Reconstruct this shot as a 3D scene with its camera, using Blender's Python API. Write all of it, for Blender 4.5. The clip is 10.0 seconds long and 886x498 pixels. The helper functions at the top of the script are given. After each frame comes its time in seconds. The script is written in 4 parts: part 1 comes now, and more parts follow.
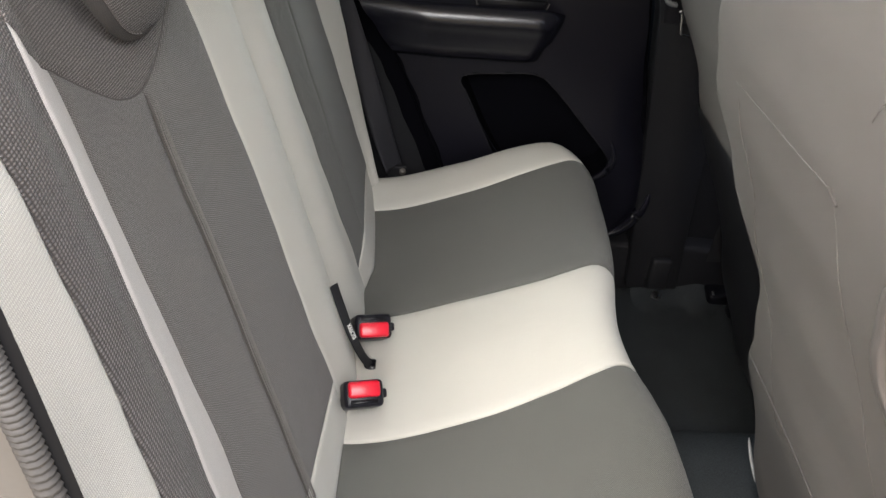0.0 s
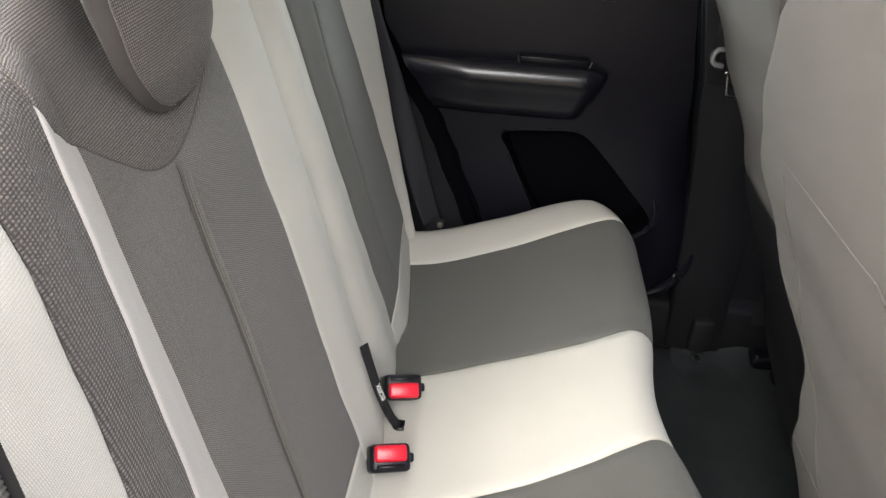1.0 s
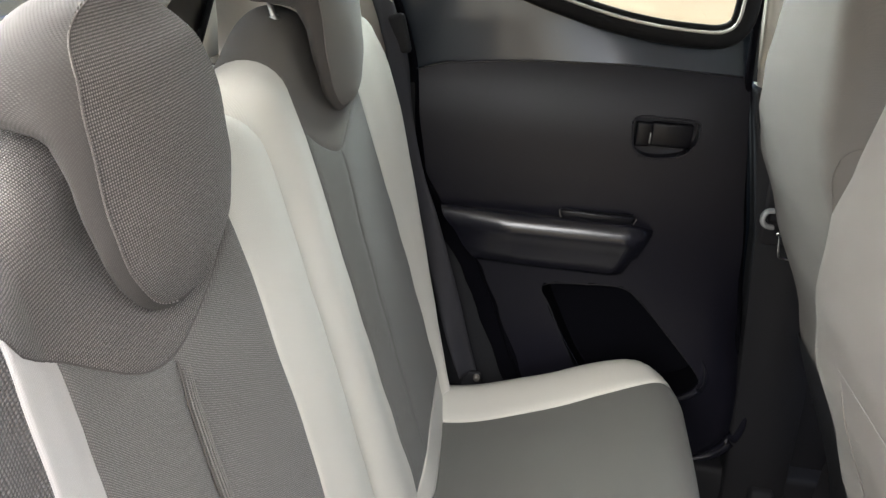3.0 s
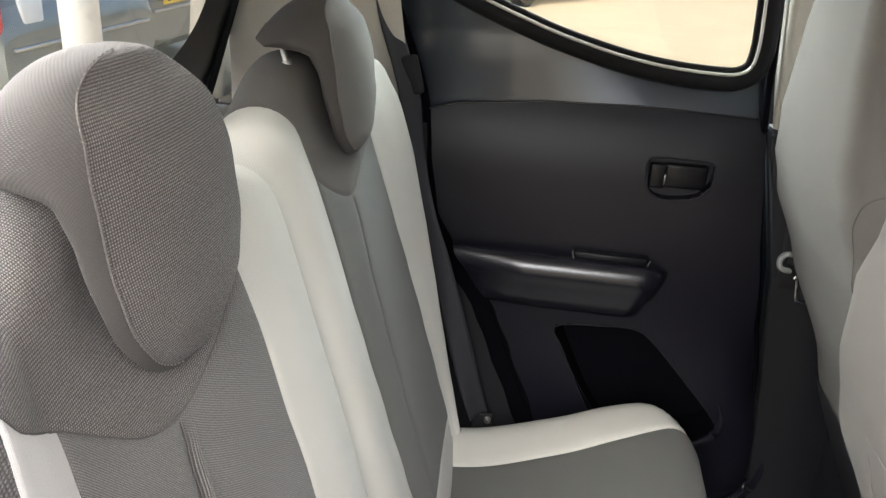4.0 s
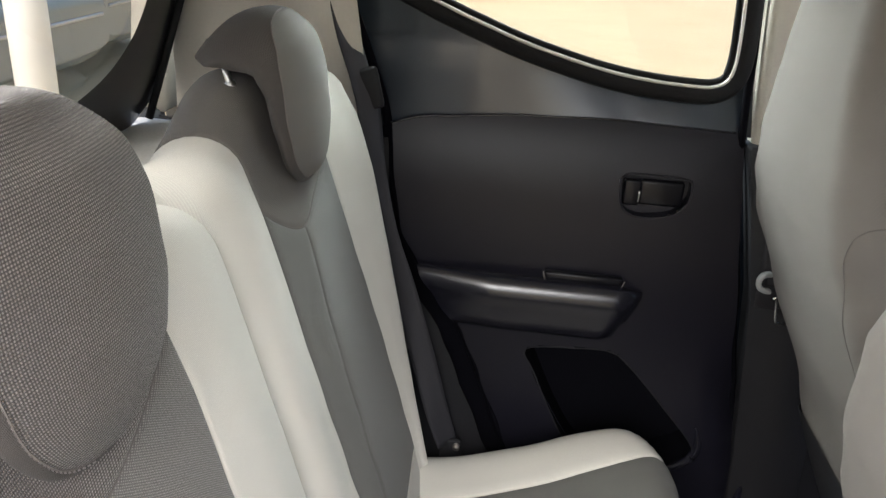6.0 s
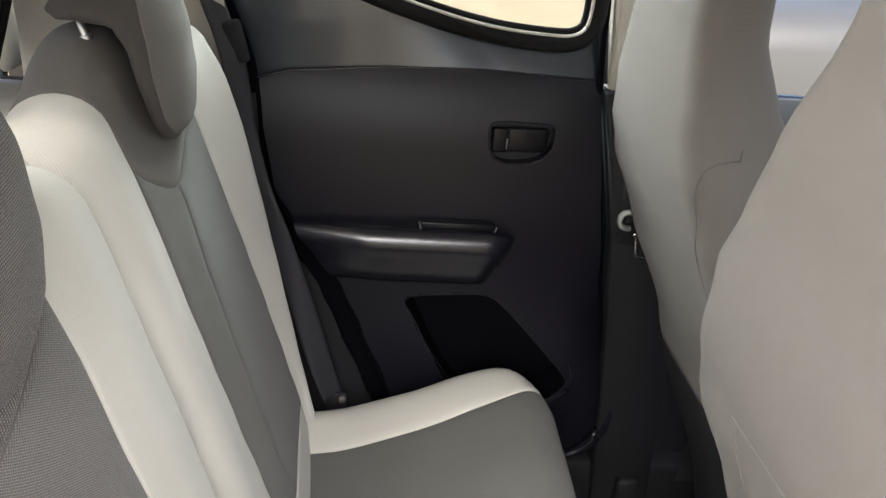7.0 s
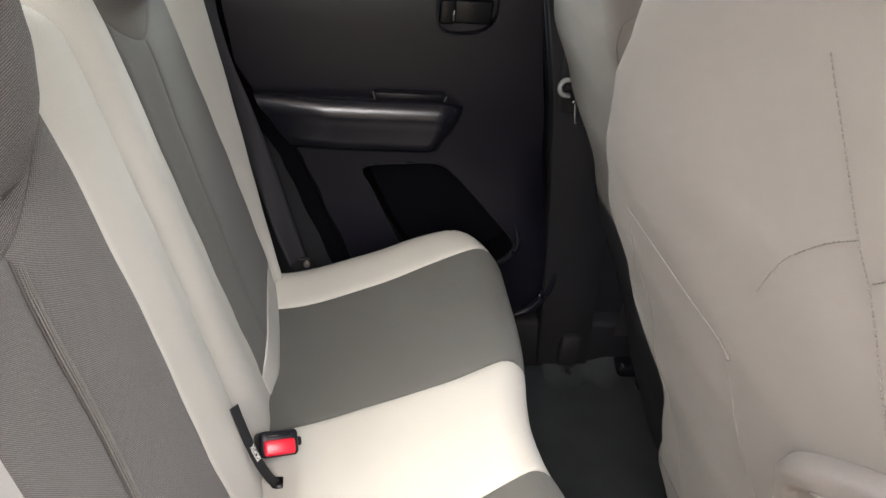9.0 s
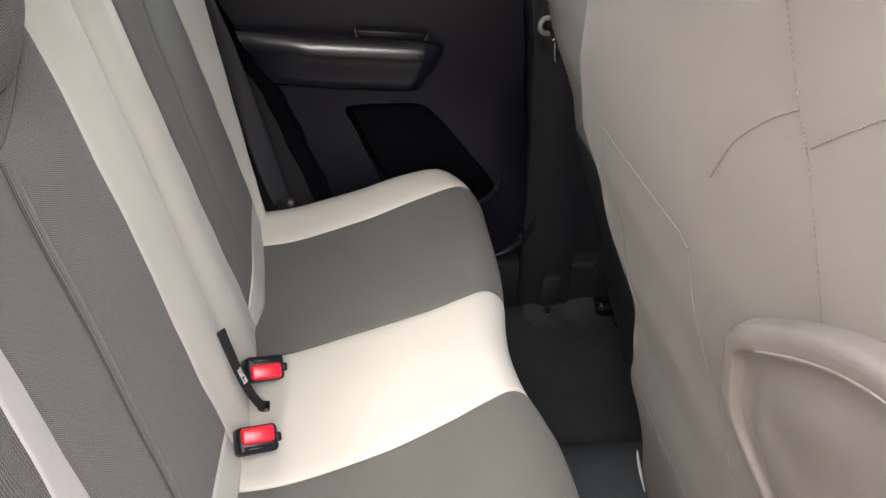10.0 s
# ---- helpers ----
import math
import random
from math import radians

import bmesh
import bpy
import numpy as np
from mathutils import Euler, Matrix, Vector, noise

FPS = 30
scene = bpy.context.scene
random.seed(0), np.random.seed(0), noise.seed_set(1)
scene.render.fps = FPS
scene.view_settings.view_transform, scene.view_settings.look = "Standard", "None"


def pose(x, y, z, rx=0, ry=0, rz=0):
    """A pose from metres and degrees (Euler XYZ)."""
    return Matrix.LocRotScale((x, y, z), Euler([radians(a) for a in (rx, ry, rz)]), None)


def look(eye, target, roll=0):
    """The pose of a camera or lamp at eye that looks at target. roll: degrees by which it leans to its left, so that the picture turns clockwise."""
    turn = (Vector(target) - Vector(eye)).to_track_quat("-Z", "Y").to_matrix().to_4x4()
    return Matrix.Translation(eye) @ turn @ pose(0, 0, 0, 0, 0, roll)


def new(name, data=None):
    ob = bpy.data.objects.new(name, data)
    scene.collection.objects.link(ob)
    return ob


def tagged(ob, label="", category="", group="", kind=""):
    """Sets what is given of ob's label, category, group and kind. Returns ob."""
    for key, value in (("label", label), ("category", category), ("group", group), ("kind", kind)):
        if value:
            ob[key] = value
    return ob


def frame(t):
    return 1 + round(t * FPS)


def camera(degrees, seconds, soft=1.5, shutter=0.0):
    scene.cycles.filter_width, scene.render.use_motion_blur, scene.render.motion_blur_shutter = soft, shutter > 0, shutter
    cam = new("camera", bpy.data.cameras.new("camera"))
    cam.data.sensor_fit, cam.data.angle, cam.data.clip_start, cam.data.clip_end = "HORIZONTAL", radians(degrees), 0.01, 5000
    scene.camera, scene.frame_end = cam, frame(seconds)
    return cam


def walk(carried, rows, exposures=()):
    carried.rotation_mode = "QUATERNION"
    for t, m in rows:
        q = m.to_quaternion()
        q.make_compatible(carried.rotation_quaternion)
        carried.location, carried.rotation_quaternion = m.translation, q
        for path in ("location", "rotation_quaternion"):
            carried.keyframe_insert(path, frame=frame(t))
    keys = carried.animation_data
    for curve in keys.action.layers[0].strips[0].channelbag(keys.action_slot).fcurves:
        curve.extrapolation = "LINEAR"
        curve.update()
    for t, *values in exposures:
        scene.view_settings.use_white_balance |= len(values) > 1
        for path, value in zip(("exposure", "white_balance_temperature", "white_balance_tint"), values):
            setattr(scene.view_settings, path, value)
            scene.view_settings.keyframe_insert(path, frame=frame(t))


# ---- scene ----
cam = camera(58.8, 10.0, soft=1.5)
PATH = [
    (0, (-0.0803, -0.7806, 1.2566), (-0.0056, 0.8329, 0.0763), 4.88),
    (0.5, (-0.0755, -0.7656, 1.2650), (-0.0485, 0.8701, 0.1133), 4.69),
    (1, (-0.0724, -0.7523, 1.2714), (-0.1098, 0.9149, 0.1672), 4.37),
    (1.5, (-0.0675, -0.7357, 1.2767), (-0.1778, 0.9692, 0.2374), 3.98),
    (2, (-0.0586, -0.7152, 1.2819), (-0.2123, 1.0290, 0.3148), 3.91),
    (2.5, (-0.0570, -0.6960, 1.2940), (-0.2349, 1.0797, 0.3909), 3.85),
    (3, (-0.0571, -0.6806, 1.3051), (-0.2510, 1.1166, 0.4505), 3.79),
    (4.5, (-0.0650, -0.6442, 1.3217), (-0.3011, 1.1808, 0.5370), 3.77),
    (5, (-0.0662, -0.6190, 1.3199), (-0.2991, 1.2043, 0.5299), 3.85),
    (6.3, (-0.0718, -0.5713, 1.3369), (-0.1218, 1.2515, 0.5164), 4.76),
    (6.5, (-0.0740, -0.5727, 1.3343), (-0.0361, 1.2458, 0.5031), 5.41),
    (7, (-0.0803, -0.5947, 1.3304), (0.1121, 1.1924, 0.4533), 5.52),
    (7.5, (-0.0769, -0.6288, 1.3275), (0.1570, 1.1194, 0.3848), 5.47),
    (8, (-0.0731, -0.6617, 1.3167), (0.1813, 1.0584, 0.3280), 5.56),
    (8.5, (-0.0666, -0.6989, 1.3125), (0.2017, 0.9985, 0.2888), 5.79),
    (9, (-0.0670, -0.7247, 1.3067), (0.2169, 0.9499, 0.2503), 6.11),
    (9.5, (-0.0633, -0.7509, 1.2987), (0.2372, 0.8999, 0.2103), 6.47),
    (10, (-0.0642, -0.7703, 1.2860), (0.2576, 0.8451, 0.1515), 6.84),
]
walk(cam, [(t, look(eye, target, roll)) for t, eye, target, roll in PATH], [(0, 0.96, 6430, 10), (1.5, 1.20, 6400, 9.3), (3, 1.40, 6360, 8.6), (5, 1.42, 6380, 9.2), (6.5, 1.40, 6440, 10), (7.5, 1.42, 6520, 11.5), (10, 1.26, 6600, 13)])

# ---- light ----
world = bpy.data.worlds.new("sky")
scene.world = world
world.use_nodes = True
wn = world.node_tree.nodes
wl = world.node_tree.links
bg = wn["Background"]
sky = wn.new("ShaderNodeTexSky")
sky.sky_type = "NISHITA"
sky.sun_disc = False
sky.sun_elevation = radians(48)
sky.sun_rotation = radians(200)
sky.air_density, sky.dust_density, sky.ozone_density = 1.0, 4.0, 1.0
wl.new(sky.outputs["Color"], bg.inputs["Color"])
bg.inputs["Strength"].default_value = 0.15
sun_data = bpy.data.lights.new("sun", "SUN")
sun_data.energy, sun_data.angle, sun_data.color = 1.0, radians(30), (1.0, 0.97, 0.93)
sun = new("sun", sun_data)
sun.matrix_world = look((0, 0, 0), (0.15, 0.85, -0.5))


def sky_fill(at, target, size_x, size_y, power, colour):
    """Added area lamp that stands in for sky light through a window or door opening."""
    data = bpy.data.lights.new("sky_fill", "AREA")
    data.shape, data.size, data.size_y, data.energy, data.color = "RECTANGLE", size_x, size_y, power, colour
    lamp = new("sky_fill", data)
    lamp.matrix_world = look(at, target)


sky_fill((0.98, 0.0, 1.32), (-0.2, 0.05, 0.85), 1.1, 0.4, 1.4, (1.0, 0.985, 0.955))
# near-doorway fill, set high so the roof shades the passenger seat
sky_fill((0.09, -0.95, 1.67), (-0.10, 0.08, 0.70), 0.85, 0.45, 10.2, (1.0, 0.972, 0.955))
# rear-window fill, aimed at the driver's seat to brighten it
sky_fill((-0.56, -0.24, 1.37), (0.30, -0.90, 1.20), 0.42, 0.12, 3.1, (1.0, 0.975, 0.945))
sky_fill((-0.24, 0.80, 1.42), (-0.04, 0.16, 0.50), 0.34, 0.22, 5.0, (0.92, 1.0, 0.96))


# ---- materials ----
def mat(name, colour, rough=0.8, metal=0.0, spec=0.5):
    m = bpy.data.materials.new(name)
    m.use_nodes = True
    b = m.node_tree.nodes["Principled BSDF"]
    b.inputs["Base Color"].default_value = (*colour, 1)
    b.inputs["Roughness"].default_value = rough
    b.inputs["Metallic"].default_value = metal
    b.inputs["Specular IOR Level"].default_value = spec
    return m


def link(m, a, b):
    m.node_tree.links.new(a, b)


def node(m, kind, **inputs):
    n = m.node_tree.nodes.new(kind)
    for key, value in inputs.items():
        n.inputs[key.replace("_", " ")].default_value = value
    return n


def principled(m):
    return m.node_tree.nodes["Principled BSDF"]


def vary(m, colour, amount=0.15, scale=6.0, fine=180.0, fine_amount=0.2, bump=0.0, bump_scale=400.0, distance=0.0006, coords="Object"):
    """Colour variation at two scales and a fine relief."""
    tc = node(m, "ShaderNodeTexCoord")
    n1 = node(m, "ShaderNodeTexNoise", Scale=scale, Detail=4.0)
    n2 = node(m, "ShaderNodeTexNoise", Scale=fine, Detail=2.0)
    link(m, tc.outputs[coords], n1.inputs["Vector"])
    link(m, tc.outputs[coords], n2.inputs["Vector"])
    r1 = node(m, "ShaderNodeMapRange")
    r1.inputs["To Min"].default_value, r1.inputs["To Max"].default_value = 1 - amount, 1 + amount
    r2 = node(m, "ShaderNodeMapRange")
    r2.inputs["To Min"].default_value, r2.inputs["To Max"].default_value = 1 - fine_amount, 1 + fine_amount
    link(m, n1.outputs["Fac"], r1.inputs["Value"])
    link(m, n2.outputs["Fac"], r2.inputs["Value"])
    mul = node(m, "ShaderNodeMath")
    mul.operation = "MULTIPLY"
    link(m, r1.outputs["Result"], mul.inputs[0])
    link(m, r2.outputs["Result"], mul.inputs[1])
    sc = m.node_tree.nodes.new("ShaderNodeVectorMath")
    sc.operation = "SCALE"
    sc.inputs[0].default_value = colour
    link(m, mul.outputs[0], sc.inputs["Scale"])
    link(m, sc.outputs[0], principled(m).inputs["Base Color"])
    if bump:
        n3 = node(m, "ShaderNodeTexNoise", Scale=bump_scale, Detail=2.0)
        link(m, tc.outputs[coords], n3.inputs["Vector"])
        b = node(m, "ShaderNodeBump", Strength=bump, Distance=distance)
        link(m, n3.outputs["Fac"], b.inputs["Height"])
        link(m, b.outputs["Normal"], principled(m).inputs["Normal"])
    return m


def fabric(name, colour, thread=0.0016, depth=0.6, contrast=0.35, angle=0.0, sheen=0.15, patch=0.08, ratio=1.0):
    """Woven cloth: two crossed sets of threads along the cloth's own u and v (metres)."""
    m = mat(name, colour, 0.92, 0.0, 0.2)
    uv = node(m, "ShaderNodeUVMap")
    uv.uv_map = "cloth"
    turn = node(m, "ShaderNodeMapping")
    turn.inputs["Rotation"].default_value = (0, 0, radians(angle))
    link(m, uv.outputs["UV"], turn.inputs["Vector"])
    waves = []
    for axis, size in (("X", thread), ("Y", thread * ratio)):
        w = node(m, "ShaderNodeTexWave", Scale=0.314 / size, Distortion=0.35, Detail=2.0)
        w.inputs["Detail Scale"].default_value = 3.0
        w.wave_type, w.bands_direction, w.wave_profile = "BANDS", axis, "SIN"
        link(m, turn.outputs["Vector"], w.inputs["Vector"])
        waves.append(w)
    mul = node(m, "ShaderNodeMath")
    mul.operation = "MULTIPLY"
    link(m, waves[0].outputs["Fac"], mul.inputs[0])
    link(m, waves[1].outputs["Fac"], mul.inputs[1])
    n1 = node(m, "ShaderNodeTexNoise", Scale=9.0, Detail=5.0)
    link(m, uv.outputs["UV"], n1.inputs["Vector"])
    a = node(m, "ShaderNodeMapRange")
    a.inputs["To Min"].default_value, a.inputs["To Max"].default_value = 1 - contrast, 1 + contrast * 1.6
    link(m, mul.outputs[0], a.inputs["Value"])
    c = node(m, "ShaderNodeMapRange")
    c.inputs["To Min"].default_value, c.inputs["To Max"].default_value = 1 - patch, 1 + patch
    link(m, n1.outputs["Fac"], c.inputs["Value"])
    n2 = node(m, "ShaderNodeTexNoise", Scale=0.9 / thread, Detail=3.0, Roughness=0.7)
    link(m, uv.outputs["UV"], n2.inputs["Vector"])
    g = node(m, "ShaderNodeMapRange")
    g.inputs["From Min"].default_value, g.inputs["From Max"].default_value = 0.3, 0.7
    g.inputs["To Min"].default_value, g.inputs["To Max"].default_value = 1 - contrast * 0.6, 1 + contrast * 0.6
    link(m, n2.outputs["Fac"], g.inputs["Value"])
    first = node(m, "ShaderNodeMath")
    first.operation = "MULTIPLY"
    link(m, a.outputs["Result"], first.inputs[0])
    link(m, g.outputs["Result"], first.inputs[1])
    both = node(m, "ShaderNodeMath")
    both.operation = "MULTIPLY"
    link(m, first.outputs[0], both.inputs[0])
    link(m, c.outputs["Result"], both.inputs[1])
    sc = m.node_tree.nodes.new("ShaderNodeVectorMath")
    sc.operation = "SCALE"
    sc.inputs[0].default_value = colour
    link(m, both.outputs[0], sc.inputs["Scale"])
    link(m, sc.outputs[0], principled(m).inputs["Base Color"])
    b = node(m, "ShaderNodeBump", Strength=depth, Distance=thread * 0.4)
    link(m, mul.outputs[0], b.inputs["Height"])
    link(m, b.outputs["Normal"], principled(m).inputs["Normal"])
    principled(m).inputs["Sheen Weight"].default_value = sheen
    principled(m).inputs["Sheen Roughness"].default_value = 0.5
    return m


WHITE_CLOTH = fabric("white_cloth", (0.51, 0.498, 0.452), 0.0013, 0.35, 0.08)
# Dimmer strip cloth for the near seat, its lower light in the colour
NEAR_STRIP_CLOTH = fabric("near_strip_cloth", (0.47, 0.445, 0.43), 0.0013, 0.3, 0.08)
SIDE_CLOTH = fabric("ribbed_white_cloth", (0.50, 0.485, 0.45), 0.0011, 0.6, 0.14, 8, ratio=1.8)
GREY_CLOTH = fabric("grey_cloth", (0.135, 0.126, 0.118), 0.0014, 0.8, 0.36, 45)
# Headrest knit for gusset and rear: the unlit side's shade is in the colour
SHADED_KNIT = fabric("shaded_knit", (0.054, 0.049, 0.046), 0.0016, 0.35, 0.14, 20, sheen=0.05)
HEAD_CLOTH = fabric("head_knit", (0.125, 0.112, 0.105), 0.0019, 0.9, 0.6)
# Headrest knit of the far seat, with a calmer weave
FAR_KNIT = fabric("far_head_knit", (0.118, 0.110, 0.100), 0.0015, 0.3, 0.15, sheen=0.05)
KNIT_CLOTH = fabric("knit_cloth", (0.140, 0.124, 0.116), 0.0019, 0.9, 0.6)
TEXTURED_CLOTH = fabric("textured_cloth", (0.100, 0.089, 0.085), 0.0027, 0.9, 0.55, 8, ratio=0.8)
PIPING_CLOTH = vary(mat("piping_cloth", (0.19, 0.178, 0.168), 0.9, 0, 0.2), (0.19, 0.178, 0.168), 0.15, 40, 900, 0.5, 0.6, 1500, 0.0005)
HEAD_EDGE = vary(mat("headrest_edge", (0.125, 0.112, 0.105), 0.9, 0, 0.2), (0.125, 0.112, 0.105), 0.1, 40, 700, 0.3)
CUSHION_CLOTH = fabric("cushion_cloth", (0.112, 0.112, 0.103), 0.0015, 0.5, 0.3, 45)
FRONT_CLOTH = fabric("front_seat_cloth", (0.118, 0.108, 0.099), 0.0011, 0.10, 0.03, 0, sheen=0.03)
BLACK_PLASTIC = vary(mat("black_plastic", (0.011, 0.011, 0.012), 0.38, 0, 0.30), (0.0062, 0.0060, 0.0100), 0.12, 8, 300, 0.15, 0.35, 1400, 0.0003)
ARM_BLACK = vary(mat("armrest_plastic", (0.010, 0.010, 0.013), 0.24, 0, 0.6), (0.0080, 0.0080, 0.0125), 0.1, 8, 300, 0.1, 0.15, 1400, 0.0003)
SOFT_BLACK = vary(mat("soft_black_trim", (0.007, 0.007, 0.008), 0.65, 0, 0.25), (0.0115, 0.0115, 0.0135), 0.15, 8, 250, 0.2, 0.3, 900, 0.0003)
# Blacker than the door plastic: shade of recess and gaps put into the colour
SHADE_BLACK = vary(mat("shade_black", (0.0025, 0.0025, 0.004), 0.9, 0, 0.05), (0.0025, 0.0025, 0.004), 0.2, 10, 300, 0.2)
SEAT_PLASTIC = vary(mat("seat_plastic", (0.022, 0.022, 0.025), 0.5, 0, 0.4), (0.022, 0.022, 0.025), 0.1, 8, 300, 0.12, 0.3, 1200, 0.0003)
RUBBER = vary(mat("rubber", (0.008, 0.008, 0.009), 0.65, 0, 0.15), (0.008, 0.008, 0.009), 0.2, 20, 200, 0.15)
CARPET = vary(mat("carpet", (0.008, 0.009, 0.010), 0.95, 0, 0.1), (0.042, 0.047, 0.050), 0.3, 12, 500, 0.5, 1.0, 900, 0.002)
WEBBING = vary(mat("belt_webbing", (0.012, 0.012, 0.013), 0.7), (0.022, 0.0215, 0.026), 0.15, 20, 600, 0.3, 0.5, 1200, 0.0004)
BEIGE = vary(mat("beige_trim", (0.42, 0.38, 0.31), 0.6, 0, 0.35), (0.42, 0.395, 0.345), 0.05, 6, 200, 0.05, 0.2, 900, 0.0003)
HEADLINER = vary(mat("headliner", (0.50, 0.47, 0.42), 0.95, 0, 0.1), (0.50, 0.47, 0.42), 0.05, 6, 300, 0.1, 0.4, 700, 0.0008)
SHELF_GREY = vary(mat("shelf_grey", (0.30, 0.30, 0.29), 0.9), (0.60, 0.60, 0.58), 0.06, 10, 300, 0.15, 0.5, 700, 0.0008)
PAINT = vary(mat("dark_blue_paint", (0.012, 0.015, 0.020), 0.35, 0.3, 0.5), (0.010, 0.016, 0.026), 0.1, 5, 900, 0.2)
principled(PAINT).inputs["Coat Weight"].default_value = 1.0
principled(PAINT).inputs["Coat Roughness"].default_value = 0.14
CHROME = mat("chrome", (0.75, 0.75, 0.74), 0.22, 1.0)
STEEL = vary(mat("steel", (0.45, 0.45, 0.44), 0.35, 1.0), (0.45, 0.45, 0.44), 0.15, 40, 400, 0.15)
GREY_TRIM = vary(mat("grey_trim", (0.12, 0.11, 0.10), 0.55), (0.12, 0.11, 0.10), 0.06, 10, 300, 0.06)
SEAL_GREY = vary(mat("grey_rubber", (0.06, 0.056, 0.053), 0.6), (0.055, 0.051, 0.048), 0.1, 20, 300, 0.1)
GREY_PLASTIC = mat("grey_plastic", (0.27, 0.275, 0.275), 0.4)
GLOSS_BLACK = mat("gloss_black", (0.005, 0.005, 0.007), 0.32, 0, 0.25)
RED = mat("red_button", (0.62, 0.009, 0.028), 0.28, 0, 0.5)
RED_LAMP = mat("red_lamp", (0.6, 0.02, 0.02), 0.2)
THREAD = mat("stitching", (0.085, 0.076, 0.070), 0.9)
POCKET_VINYL = vary(mat("pocket_vinyl", (0.10, 0.085, 0.077), 0.5, 0, 0.4), (0.108, 0.097, 0.091), 0.10, 9, 350, 0.06, 0.25, 1100, 0.0003)
FRIT = mat("black_window_border", (0.010, 0.009, 0.010), 0.3, 0, 0.5)
STITCH_LIGHT = mat("pale_thread", (0.20, 0.185, 0.175), 0.85)
CREASE = mat("cover_seam", (0.130, 0.119, 0.110), 0.9)
LABEL_WHITE = mat("label_white", (0.75, 0.75, 0.72), 0.7)
YELLOW = mat("plate_yellow", (0.85, 0.55, 0.02), 0.4)
GLASS = bpy.data.materials.new("clear_glass")
GLASS.use_nodes = True
gb = principled(GLASS)
gb.inputs["Base Color"].default_value = (0.97, 0.985, 0.98, 1)
gb.inputs["Roughness"].default_value = 0.0
gb.inputs["Transmission Weight"].default_value = 1.0
gb.inputs["IOR"].default_value = 1.45
CAR_WHITE = mat("car_white", (0.78, 0.78, 0.77), 0.25)
principled(CAR_WHITE).inputs["Coat Weight"].default_value = 0.6
SEAL_LIP = mat("seal_lip", (0.55, 0.53, 0.48), 0.35, 0.3)
CAR_GREY = mat("car_grey", (0.16, 0.175, 0.168), 0.2, 0.1)
principled(CAR_GREY).inputs["Coat Weight"].default_value = 0.3
CAR_DARK = mat("car_dark", (0.02, 0.024, 0.026), 0.25, 0.2)
principled(CAR_DARK).inputs["Coat Weight"].default_value = 0.7
CAR_GLASS = mat("car_glass", (0.02, 0.025, 0.028), 0.08, 0, 0.6)
CAR_PALE = mat("car_pale_grey", (0.13, 0.133, 0.13), 0.35)
POST_WHITE = vary(mat("post_white", (0.8, 0.8, 0.79), 0.5), (0.8, 0.8, 0.79), 0.04, 3, 60, 0.03)
PAVING = vary(mat("paving", (0.42, 0.30, 0.17), 0.85), (0.50, 0.40, 0.235), 0.15, 1.2, 40, 0.15, 0.5, 90, 0.004)


# ---- helpers for meshes ----
def part(name, bm, material, parent=None, label="", smooth=True):
    me = bpy.data.meshes.new(name)
    bmesh.ops.recalc_face_normals(bm, faces=bm.faces)
    bm.to_mesh(me)
    bm.free()
    me.materials.append(material)
    if smooth:
        for p in me.polygons:
            p.use_smooth = True
    ob = new(name, me)
    if parent:
        ob.parent = parent
    if label:
        ob["label"] = label
    return ob


def thing(name, label, category, group="", kind=""):
    return tagged(new(name), label, category, group, kind)


def sheet(fn, us, vs, uvs=None, closed_u=False):
    """A surface of quads through fn(u, v); cloth coordinates in metres from uvs(u, v)."""
    bm = bmesh.new()
    layer = bm.loops.layers.uv.new("cloth")
    rows = [[bm.verts.new(fn(u, v)) for v in vs] for u in us]
    n = len(us) if closed_u else len(us) - 1
    for i in range(n):
        for j in range(len(vs) - 1):
            i2 = (i + 1) % len(us)
            f = bm.faces.new((rows[i][j], rows[i2][j], rows[i2][j + 1], rows[i][j + 1]))
            for loop, (a, b) in zip(f.loops, ((i, j), (i + 1, j), (i + 1, j + 1), (i, j + 1))):
                u = us[a] if a < len(us) else us[-1] + (us[1] - us[0])
                loop[layer].uv = uvs(u, vs[b]) if uvs else (u, vs[b])
    return bm


def steps(a, b, n):
    return [a + (b - a) * i / n for i in range(n + 1)]


def eased(a, b, n, edge=0.004):
    """Steps from a to b with two close ones at each end, for a rolled seam."""
    e = edge if b > a else -edge
    return [a, a + e * 0.4, a + e] + steps(a + e, b - e, n)[1:-1] + [b - e, b - e * 0.4, b]


def tube(points, radius, sides=8, closed=False, flat=1.0, side=None):
    """A tube along points. flat: its thickness along side, as a share of the radius."""
    bm = bmesh.new()
    pts = [Vector(p) for p in points]
    rings = []
    n = len(pts)
    for i, p in enumerate(pts):
        a = pts[(i - 1) % n] if closed or i > 0 else p
        b = pts[(i + 1) % n] if closed or i < n - 1 else p
        d = (b - a).normalized()
        ref = Vector(side) if side else (Vector((0, 0, 1)) if abs(d.z) < 0.9 else Vector((1, 0, 0)))
        x = d.cross(ref).normalized()
        y = x.cross(d).normalized()
        r = radius(i / (n - 1)) if callable(radius) else radius
        rings.append([bm.verts.new(p + x * (r * math.cos(2 * math.pi * k / sides)) + y * (r * flat * math.sin(2 * math.pi * k / sides))) for k in range(sides)])
    for i in range(n if closed else n - 1):
        for k in range(sides):
            bm.faces.new((rings[i][k], rings[i][(k + 1) % sides], rings[(i + 1) % n][(k + 1) % sides], rings[(i + 1) % n][k]))
    if not closed:
        bm.faces.new(rings[0])
        bm.faces.new(rings[-1])
    return bm


